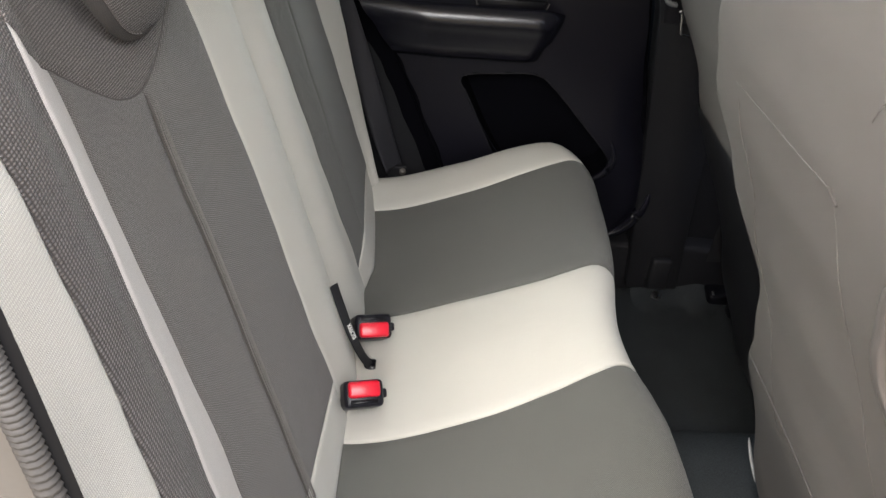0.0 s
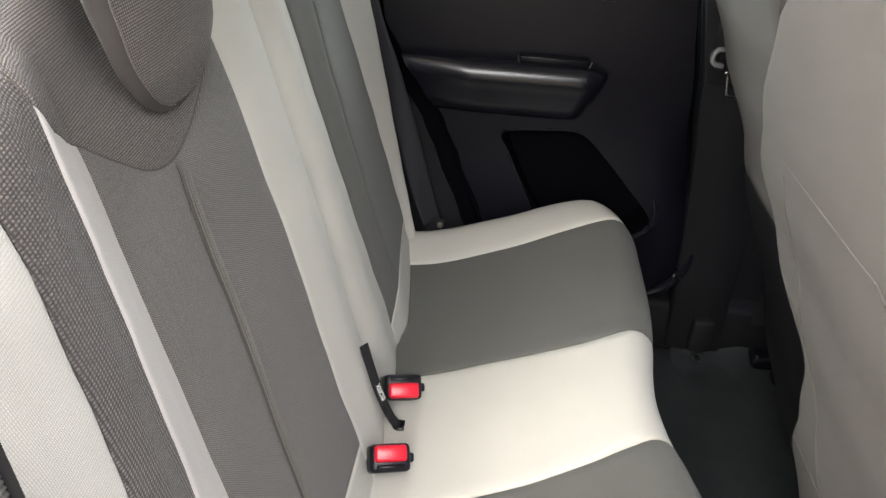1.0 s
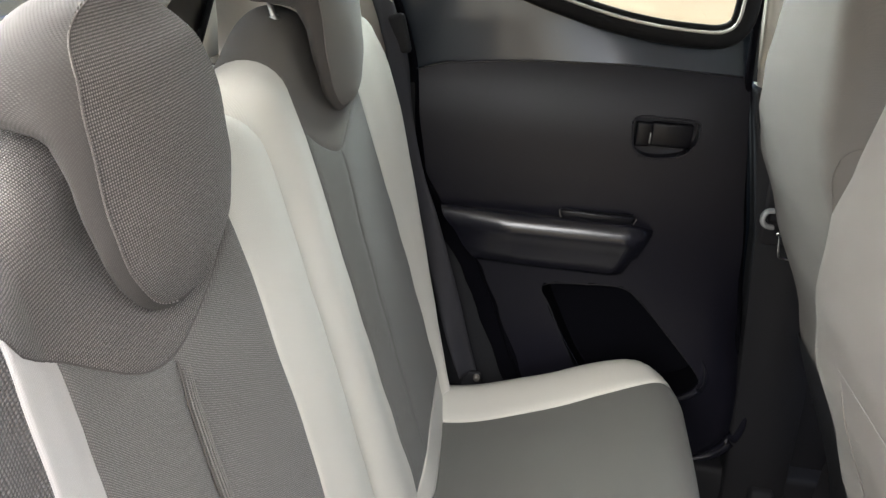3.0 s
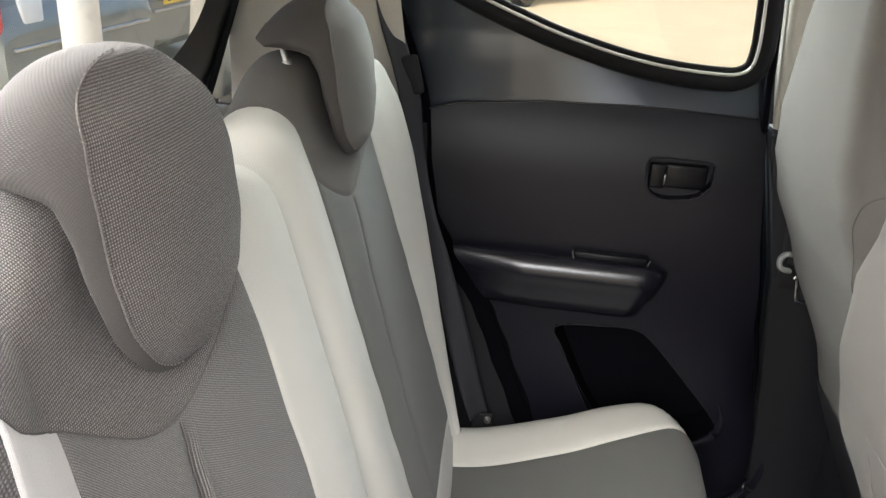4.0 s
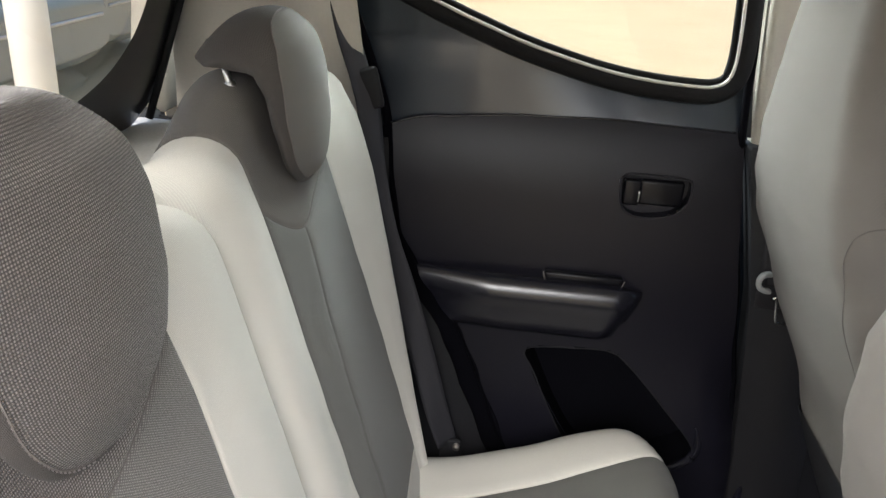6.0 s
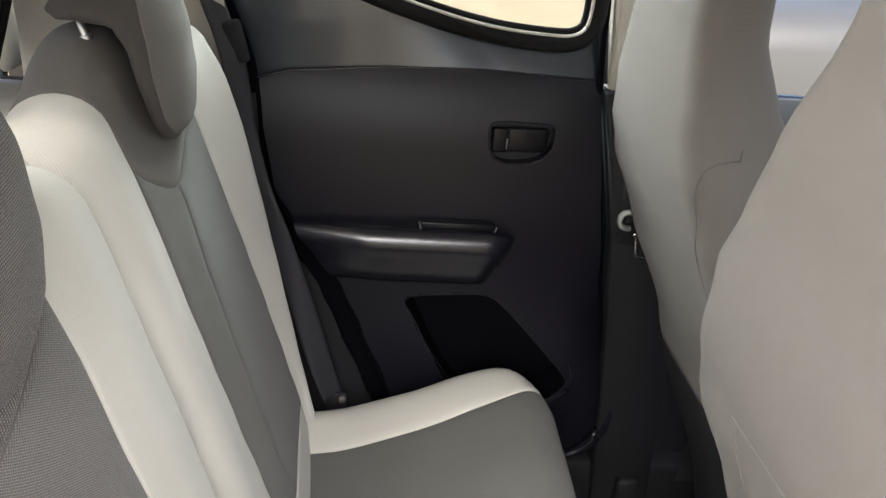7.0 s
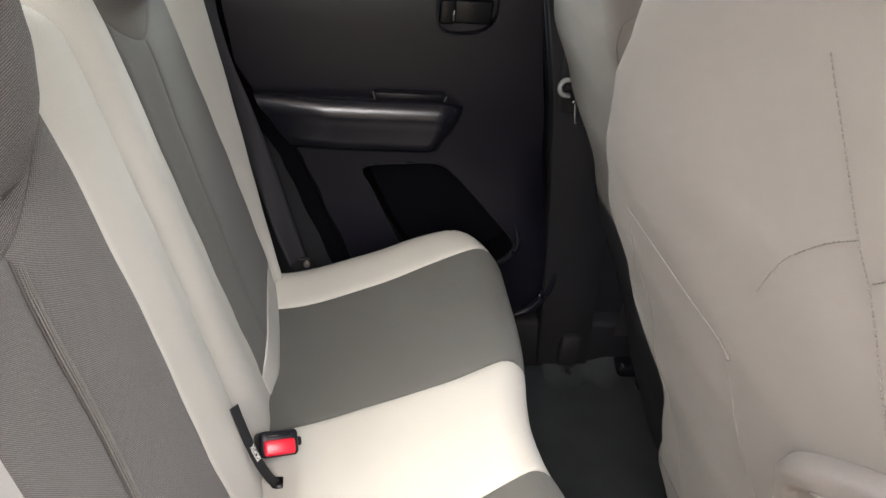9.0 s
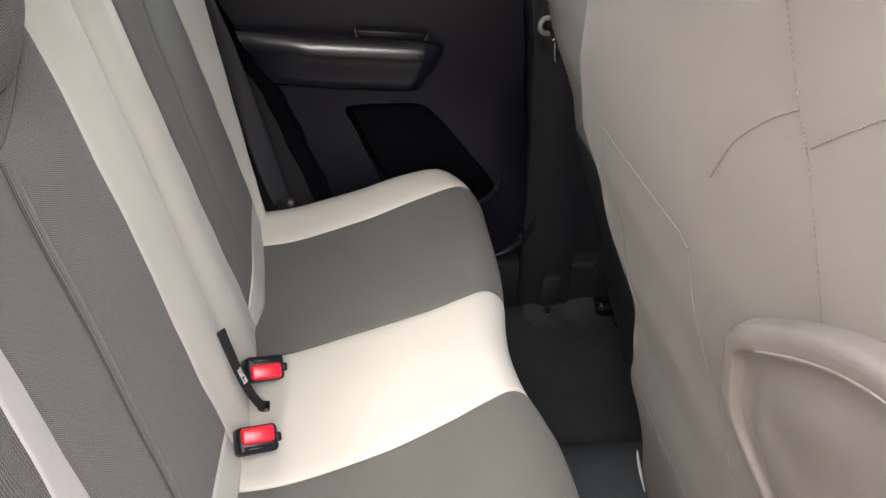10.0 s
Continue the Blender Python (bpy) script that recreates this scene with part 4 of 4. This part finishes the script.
ring = inset(WINDOW, 0.0105)
if not inside(*ring[0], WINDOW):
    ring = inset(WINDOW, -0.0105)
part("seal_lip", tube([Vector((x, pane_y(z) - 0.020, z)) for x, z in ring], 0.0025, 8, True), SEAL_LIP, door, "pale bright seal lip")
part("inner_seal", tube([Vector((x, pane_y(z) - 0.012, z)) for x, z in inset(ring, 0.006 if inside(*inset(ring, 0.006)[0], ring) else -0.006)], 0.0045, 8, True), RUBBER, door)


def glazing(front, shift):
    """A pane of glass: the outline and its copy, moved by the thickness."""
    bm = bmesh.new()
    a = [bm.verts.new(p) for p in front]
    b = [bm.verts.new(Vector(p) + Vector(shift)) for p in front]
    bm.faces.new(a)
    bm.faces.new(b[::-1])
    for k in range(len(a)):
        bm.faces.new((a[k], b[k], b[(k + 1) % len(a)], a[(k + 1) % len(a)]))
    return bm


pane = part("pane", glazing([(x, pane_y(z) + 0.004, z) for x, z in WINDOW], (0, 0.004, 0)), GLASS, door, "", False)
pane.visible_shadow = False
part("door_edge", tube(smooth_line([(curve2(FRONT_EDGE, z) + 0.004, DOOR_Y + 0.02, z) for z in steps(0.36, 1.40, 14)], 4), 0.006, 8), SHADE_BLACK, door)
# glossy beads added where highlights run along the bends of the panel
part("corner_highlight", tube(smooth_line([(x, door_y(x - 0.02, z) - 0.002, z) for x, z in ((0.380, 0.490), (0.385, 0.455), (0.384, 0.420), (0.372, 0.381), (0.350, 0.351), (0.322, 0.335), (0.285, 0.325))], 6), lambda t: 0.0015 + 0.0105 * math.sin(math.pi * t), 14), ARM_BLACK, door, "rounded lower corner of the door")
part("pocket_highlight", tube(smooth_line([(x, door_y(x, z) + 0.002, z) for x, z in ((0.284, 0.560), (0.293, 0.535), (0.295, 0.510), (0.285, 0.488), (0.260, 0.470), (0.230, 0.458))], 6), lambda t: 0.001 + 0.0075 * math.sin(math.pi * t), 14), ARM_BLACK, door, "rounded pocket edge")
part("pocket_edge", tube(smooth_line([(x, door_y(x, z) - 0.0005, z) for x, z in ((0.000, 0.635), (0.012, 0.606), (0.045, 0.553), (0.076, 0.508), (0.10, 0.478))], 5), 0.0011, 8), ARM_BLACK, door)
part("trim_highlight", tube([(x, door_y(x, trim_line(x)) - 0.001, trim_line(x)) for x in steps(-0.255, 0.255, 40)], 0.0016, 8), ARM_BLACK, door, "bright edge along the top of the door trim")

# ---- body shell ----
floor = tagged(part("floor", box((2.4, 1.30, 0.05), (0.35, 0.0, 0.155)), CARPET, None, "black carpeted car floor", False), category="floor", kind="structure")
tunnel = tagged(part("floor_tunnel", sheet(lambda x, a: Vector((x, MID + 0.13 * math.cos(a), 0.18 + 0.10 * math.sin(a))), steps(0.05, 1.5, 20), steps(0, math.pi, 16)), CARPET, None, "black carpeted centre tunnel"), category="floor", kind="structure")
ceiling = tagged(part("ceiling", sheet(lambda x, y: Vector((x, y, 1.475 - 0.10 * (y / 0.6) ** 4 * 0.6 - 0.05 * max(0, (-x - 0.3) / 0.4))), steps(-0.70, 0.72, 30), steps(-0.62, 0.58, 30)), HEADLINER, None, "light grey headliner"), category="ceiling", kind="structure")
roof = tagged(part("roof", box((1.45, 1.30, 0.02), (0.0, -0.01, 1.500), 0.008), PAINT, None, "dark blue painted roof"), category="roof", kind="structure")

pillar = thing("centre_pillar", "centre pillar with beige upper and black lower trim", "pillar", kind="structure")
part("upper_trim", moved(box((0.130, 0.05, 0.44), (0, 0, 0), 0.012, 3), pose(0.322, 0.590, 1.255, 4, -6, 0)), BEIGE, pillar, "beige plastic trim")
part("lower_trim", prism([(0.270, 1.04), (0.42, 1.04), (0.47, 0.60), (0.50, 0.20), (0.385, 0.20), (0.36, 0.50), (0.325, 0.80)], 0.05, 0.56, "y", 0.006), SOFT_BLACK, pillar, "black plastic trim")
guide = thing("belt_latch", "silver belt tongue hanging from a pale plastic guide", "seat belt")
part("guide", tube(smooth_line([(0.327, 0.512, 0.867), (0.318, 0.510, 0.866), (0.312, 0.509, 0.858), (0.313, 0.508, 0.848), (0.320, 0.508, 0.842), (0.330, 0.511, 0.840)], 4), 0.0042, 8, flat=1.5, side=(0, 1, 0)), GREY_PLASTIC, guide, "pale plastic guide")
part("holder", box((0.020, 0.012, 0.018), (0.333, 0.520, 0.854), 0.004, 2), SOFT_BLACK, guide)
part("tongue", tube(smooth_line([(0.338, 0.511, 0.830), (0.344, 0.511, 0.826), (0.347, 0.511, 0.808), (0.350, 0.511, 0.794), (0.355, 0.511, 0.789), (0.376, 0.511, 0.789), (0.380, 0.511, 0.812), (0.360, 0.511, 0.830)], 3, True), 0.0024, 6, True), CHROME, guide)
part("webbing", tube([(0.335, 0.545, 1.03), (0.338, 0.540, 0.93), (0.345, 0.537, 0.80)], 0.022, 8, flat=0.06, side=(0, 1, 0)), WEBBING, guide)

side_wall = thing("rear_side_trim", "black and beige rear quarter trim beside the bench", "trim", kind="structure")
part("lower_trim", sheet(lambda u, v: Vector((-0.62 + (curve2(REAR_EDGE, 0.20 + 0.80 * v) + 0.62 - 0.045 * curve2([(0.20, 1.0), (0.80, 0.9), (0.90, 0.25), (1.0, 0.1)], 0.20 + 0.80 * v)) * u, 0.580 - 0.020 * bell(u, 0.75, 0.25) * (1 - 0.5 * v), 0.20 + 0.80 * v)), steps(0, 1, 24), steps(0, 1, 30)), SOFT_BLACK, side_wall, "black plastic trim")
part("upper_trim", sheet(lambda u, v: Vector((-0.575 + 0.305 * u - 0.06 * v * u, 0.545 + 0.02 * v - 0.07 * max(0, v - 0.2) - 0.03 * bell(u, 0.85, 0.2), 0.985 + 0.47 * v)), steps(0, 1, 20), steps(0, 1, 20)), BEIGE, side_wall, "beige plastic trim")
part("clip", moved(box((0.020, 0.008, 0.022), (0, 0, 0), 0.004, 2), pose(-0.203, 0.545, 0.665, 0, 40, 0)), GREY_TRIM, side_wall, "pale grey trim clip")
# jamb and seal take the same shade-darkened black
part("door_jamb", sheet(lambda u, v: Vector((curve2(REAR_EDGE, 0.22 + 0.80 * v) - 0.06 + 0.09 * u, 0.597 + 0.012 * u, 0.22 + 0.80 * v)), steps(0, 1, 8), steps(0, 1, 30)), SHADE_BLACK, side_wall, "shadowy black door jamb")
part("door_seal", tube(smooth_line([(curve2(REAR_EDGE, z) - 0.006, 0.588, z) for z in steps(0.33, 1.05, 10)] + [(-0.300, 0.575, 1.15), (-0.350, 0.57, 1.28), (-0.36, 0.55, 1.38)], 4), 0.007, 8), SHADE_BLACK, side_wall, "black rubber door seal")

belt = thing("seat_belt", "black seat belt hanging beside the bench to its floor anchor", "seat belt")
belt_line = smooth_line([(-0.335, 0.530, 1.38), (-0.318, 0.522, 1.196), (-0.290, 0.516, 1.10), (-0.276, 0.512, 1.05), (-0.266, 0.510, 0.96), (-0.245, 0.510, 0.87), (-0.216, 0.512, 0.79), (-0.182, 0.516, 0.675), (-0.150, 0.520, 0.56), (-0.126, 0.525, 0.485)], 6)


def webbing(k, v):
    """The belt's webbing, lightly twisted and rippled along its way."""
    t = k / (len(belt_line) - 1)
    turn = 0.50 + 0.40 * math.sin(7.0 * t)
    across = Vector((math.cos(turn), math.sin(turn), 0.15))
    return belt_line[k] + across * (0.019 * v) + Vector((0, 0.003 * math.sin(14 * t + 2 * v), 0))


strip = part("webbing", sheet(webbing, range(len(belt_line)), steps(-1, 1, 6)), WEBBING, belt)
strip.modifiers.new("thickness", "SOLIDIFY").thickness = 0.0014
part("anchor_plate", box((0.036, 0.008, 0.05), (-0.120, 0.530, 0.465), 0.003), SOFT_BLACK, belt)
part("anchor_bolt", tube([(-0.110, 0.530, 0.481), (-0.110, 0.519, 0.481)], 0.006, 10), GREY_TRIM, belt, "dull grey bolt head")
part("guide_loop", moved(box((0.03, 0.014, 0.06), (0, 0, 0), 0.006, 2), pose(-0.276, 0.522, 1.085, 0, -14, 0)), SOFT_BLACK, belt)

shelf = tagged(part("parcel_shelf", box((0.27, 1.02, 0.02), (-0.485, 0.0, 1.006), 0.006), SHELF_GREY, None, "grey parcel shelf behind the backrests"), category="parcel shelf", kind="structure")
tail = thing("tailgate", "tailgate with a black framed rear window", "tailgate", kind="structure")


def tail_at(y, z, off=0.0):
    return Vector((-0.600 + 0.30 * (z - 1.03) + off, y, z))


OPENING = [(p.x, p.y) for p in smooth_line([(0.0, 1.072), (0.12, 1.074), (0.25, 1.083), (0.34, 1.104), (0.395, 1.138), (0.422, 1.180), (0.44, 1.26), (0.44, 1.36), (0.38, 1.40), (0.0, 1.415), (-0.38, 1.40), (-0.44, 1.36), (-0.44, 1.26), (-0.422, 1.180), (-0.395, 1.138), (-0.34, 1.104), (-0.25, 1.083), (-0.12, 1.074)], 5, True)]


def border(k, v):
    """From the edge of the opening out to the edge of the black surround."""
    y, z = OPENING[k % len(OPENING)]
    yo = max(-0.53, min(0.53, y * 1.34)) + math.copysign(0.10 * max(0, z - 1.03), y)
    zo = 1.012 if z < 1.2 else 1.47
    if abs(y) > 0.42:
        zo = z + (z - 1.24) * 0.4
    if z < 1.2:
        zo = 1.012 + max(0.0, z - 1.10) * 1.6
    return tail_at(y + (yo - y) * v, z + (zo - z) * v, 0.006 * math.sin(math.pi * v))


part("window_frame", sheet(border, range(len(OPENING)), steps(0, 1, 8), None, True), FRIT, tail, "black rear window surround")
for sg in (-1, 1):
    part("edge_strip", tube(smooth_line([tail_at(sg * y, z, 0.010) for y, z in ((0.490, 1.02), (0.498, 1.08), (0.508, 1.17), (0.520, 1.28), (0.52, 1.40))], 6), 0.006, 8), RUBBER, tail)
pane = part("pane", glazing([tail_at(y * 1.05, 1.24 + (z - 1.24) * 1.09, -0.008) for y, z in OPENING], (-0.004, 0, 0)), GLASS, tail, "", False)
pane.visible_shadow = False
part("lower_panel", box((0.04, 1.24, 0.86), (-0.645, 0.0, 0.575), 0.01), SOFT_BLACK, tail)
for sg in (-1, 1):
    part("rear_pillar", prism([(sg * 0.60, 1.0), (sg * 0.70, 1.0), (sg * 0.69, 1.48), (sg * 0.60, 1.48), (sg * 0.655, 1.24)], -0.06, -0.62, "x"), BEIGE, tail)

# passenger side in front of the pillar, and the near side
front_side = thing("front_side", "front doors and side panels of the car", "car door", kind="structure")
part("lower_wall", box((1.10, 0.04, 0.80), (1.02, 0.64, 0.58), 0.01), SOFT_BLACK, front_side)
part("front_bulkhead", box((0.05, 1.28, 0.75), (1.45, 0.0, 0.55), 0.01), SOFT_BLACK, front_side)
part("lower_wall", box((1.05, 0.04, 0.80), (1.05, -0.66, 0.58), 0.01), SOFT_BLACK, front_side)
near_sill = thing("door_sill", "dark painted door sill with a ribbed rubber seal", "door sill", kind="structure")
part("sill", box((0.95, 0.10, 0.12), (0.15, -0.66, 0.26), 0.02), PAINT, near_sill)
seal_line = smooth_line([(-0.236, -0.585, 1.20), (-0.227, -0.585, 1.090), (-0.2232, -0.585, 1.042), (-0.2195, -0.585, 0.985), (-0.2135, -0.586, 0.90), (-0.2065, -0.588, 0.80), (-0.197, -0.59, 0.70)], 60)
part("ribbed_seal", tube(seal_line, lambda t: 0.0056 + 0.0007 * math.sin(t * 560), 10), SEAL_GREY, near_sill, "ribbed grey rubber seal")
# dark strip that stands in for the shadow between seal and seat side
part("gap_shadow", sheet(lambda k, v: seal_line[k] + Vector((0.0122 - 0.010 * v, 0.002 * v, 0)), range(0, len(seal_line), 10), steps(0, 1, 4)), RUBBER, near_sill, "black rubber flap")
part("seal_carrier", sheet(lambda k, v: seal_line[k] + Vector((-0.006 - 0.035 * v, 0.001 - 0.004 * v, 0)), range(0, len(seal_line), 10), steps(0, 1, 4)), GREY_TRIM, near_sill, "grey plastic pillar edge")

body_side = thing("body_side", "dark painted body side behind the door trims", "body side", kind="structure")
part("outer_skin", box((2.2, 0.02, 0.86), (0.45, 0.672, 0.60), 0.006), PAINT, body_side)
part("sill_trim", prism([(-0.15, 0.18), (0.62, 0.18), (0.62, 0.30), (-0.15, 0.32)], 0.10, 0.575, "y", 0.012), SOFT_BLACK, body_side)

# floor fittings
bolt = thing("floor_bolt", "round steel bolt head on the carpet", "bolt")
part("head", tube([(0.455, 0.556, 0.182), (0.451, 0.541, 0.197)], 0.011, 12), STEEL, bolt)
part("cap", tube([(0.4515, 0.543, 0.195), (0.4505, 0.539, 0.1985)], 0.006, 10), RUBBER, bolt)
anchor_box = tagged(part("belt_anchor_cover", box((0.045, 0.03, 0.08), (0.448, 0.556, 0.25), 0.008), SOFT_BLACK, None, "small black anchor cover on the pillar foot"), category="cover")
mount = thing("rail_mount", "black seat rail end cover on the carpet", "seat rail")
part("cover", box((0.065, 0.07, 0.03), (0.597, 0.570, 0.196), 0.008), GLOSS_BLACK, mount)
part("clip", box((0.006, 0.012, 0.014), (0.575, 0.545, 0.205), 0.002), STEEL, mount)
part("floor_ramp", sheet(lambda x, v: Vector((x, 0.50 + 0.13 * v, 0.181 + 0.07 * v * v + 0.006 * math.sin(x * 60))), steps(0.40, 0.80, 30), steps(0, 1, 10)), CARPET, floor)

# ---- outside ----
ground = tagged(part("ground", box((300, 300, 0.2), (0, 0, -0.1)), PAVING, None, "sunlit tan block paving of the yard", False), category="ground", kind="structure")


def parked_car(at, turn, paint, label, length=4.2, width=1.75, height=1.5, plate=None, plate_y=0.0, lamp_z=0.80):
    """A parked car: lofted body, dark glasshouse, wheels and lamps."""
    car = thing("parked_car", label, "car", "parked cars")
    prof = [(-0.50, 0.30, 0.55), (-0.49, 0.24, 0.80), (-0.40, 0.20, 0.92), (-0.25, 0.19, 0.97), (0.0, 0.19, 0.98), (0.25, 0.19, 0.98), (0.42, 0.20, 0.96), (0.49, 0.24, 0.85), (0.50, 0.30, 0.60)]

    def body(i, a):
        u, lo, hi = prof[i]
        c, s = math.cos(a), math.sin(a)
        zc, hz = (lo + hi) / 2, (hi - lo) / 2
        taper = 1 - 0.12 * (abs(u) * 2) ** 4
        return Vector((u * length, width / 2 * taper * math.copysign(abs(c) ** 0.35, c), zc + hz * math.copysign(abs(s) ** 0.35, s)))

    part("body", sheet(body, range(len(prof)), steps(0, 2 * math.pi, 40)), paint, car)
    for i in (0, len(prof) - 1):
        bm = bmesh.new()
        bm.faces.new([bm.verts.new(body(i, a)) for a in steps(0, 2 * math.pi, 40)[:-1]])
        part("end_panel", bm, paint, car)
    cab = [(-0.26, 0.95), (-0.16, height - 0.10), (-0.06, height), (0.22, height), (0.36, height - 0.12), (0.45, 0.95)]
    bm = bmesh.new()
    left = [bm.verts.new((u * length, -width * (0.46 if z < 1 else 0.36), z)) for u, z in cab]
    right = [bm.verts.new((u * length, width * (0.46 if z < 1 else 0.36), z)) for u, z in cab]
    bm.faces.new(left)
    bm.faces.new(right[::-1])
    for k in range(len(cab)):
        bm.faces.new((left[k], left[(k + 1) % len(cab)], right[(k + 1) % len(cab)], right[k]))
    part("glasshouse", bm, CAR_GLASS, car, "dark windows", False)
    part("roof_panel", box((0.30 * length, width * 0.70, 0.03), (0.09 * length, 0, height), 0.012), paint, car)
    for x in (-0.31, 0.31):
        for y in (-1, 1):
            c = Vector((x * length, y * (width / 2 - 0.10), 0.31))
            wheel = part("wheel", tube([c - Vector((0, 0.10, 0)), c - Vector((0, 0.085, 0)), c + Vector((0, 0.085, 0)), c + Vector((0, 0.10, 0))], lambda t: 0.29 if t in (0, 1) else 0.31, 28), RUBBER, car)
            part("rim", tube([c + Vector((0, y * 0.09, 0)), c + Vector((0, y * 0.106, 0))], 0.19, 20), STEEL, wheel)
    for y in (-1, 1):
        part("headlamp", box((0.10, 0.34, 0.14), (-0.475 * length, y * width * 0.34, 0.72), 0.03, 3), CAR_GLASS, car)
        if y > 0 and lamp_z != 0.80:
            continue
        part("tail_lamp", box((0.06, 0.12, 0.24), (0.49 * length, y * width * 0.44, lamp_z), 0.03, 3), RED_LAMP, car)
        part("reversing_lamp", box((0.06, 0.20, 0.16), (0.492 * length, y * width * 0.28, lamp_z), 0.03, 3), LABEL_WHITE, car, "clear lamp")
    for z in (0.52, 0.90):
        part("trim_strip", box((0.02, width * 0.8, 0.020), (0.501 * length, 0, z), 0.006), STEEL, car)
    part("grille", box((0.06, 0.70, 0.16), (-0.495 * length, 0, 0.45), 0.02), RUBBER, car)
    if plate:
        p = part("number_plate", box((0.015, 0.52, 0.11), (0.512 * length, plate_y, 0.62), 0.004), plate, car, "yellow plate with plain dark bars")
        for k in range(6):
            part("bar", box((0.004, 0.045, 0.07), (0.512 * length + 0.009, plate_y - 0.19 + 0.075 * k, 0.62)), RUBBER, p)
    car.matrix_world = pose(*at, 0, 0, turn)
    return car


parked_car((-0.75, 13.6, 0), 62, CAR_WHITE, "white parked hatchback on the paving")
parked_car((3.0, 18.8, 0), 90, CAR_DARK, "dark parked car seen from the front on the paving", 4.2, 1.8, 1.6)
parked_car((-4.90, 3.75, 0), 0, CAR_GREY, "dark grey parked off-roader with red and clear tail lamps", 4.2, 1.75, 1.75, lamp_z=0.70)
parked_car((-5.05, 5.50, 0), 0, CAR_GREY, "dark grey parked estate car with a yellow plate", 4.2, 1.70, 1.55, YELLOW, -0.36)
parked_car((3.25, 3.45, 0), 0, CAR_PALE, "pale grey parked car beyond the front window", 4.2, 1.75, 1.5)
post = tagged(part("post", tube([(-2.19, 2.70, 0), (-2.19, 2.70, 4.0)], 0.086, 20), POST_WHITE, None, "white painted steel post"), category="post")

# the near side's centre pillar, unseen, added to block side light
near_pillar = tagged(part("pillar_near", prism([(0.46, 0.20), (0.60, 0.20), (0.52, 1.49), (0.42, 1.49)], 0.06, -0.70, "y", 0.01), PAINT, None, "dark painted centre pillar beside the driver"), category="pillar", kind="structure")
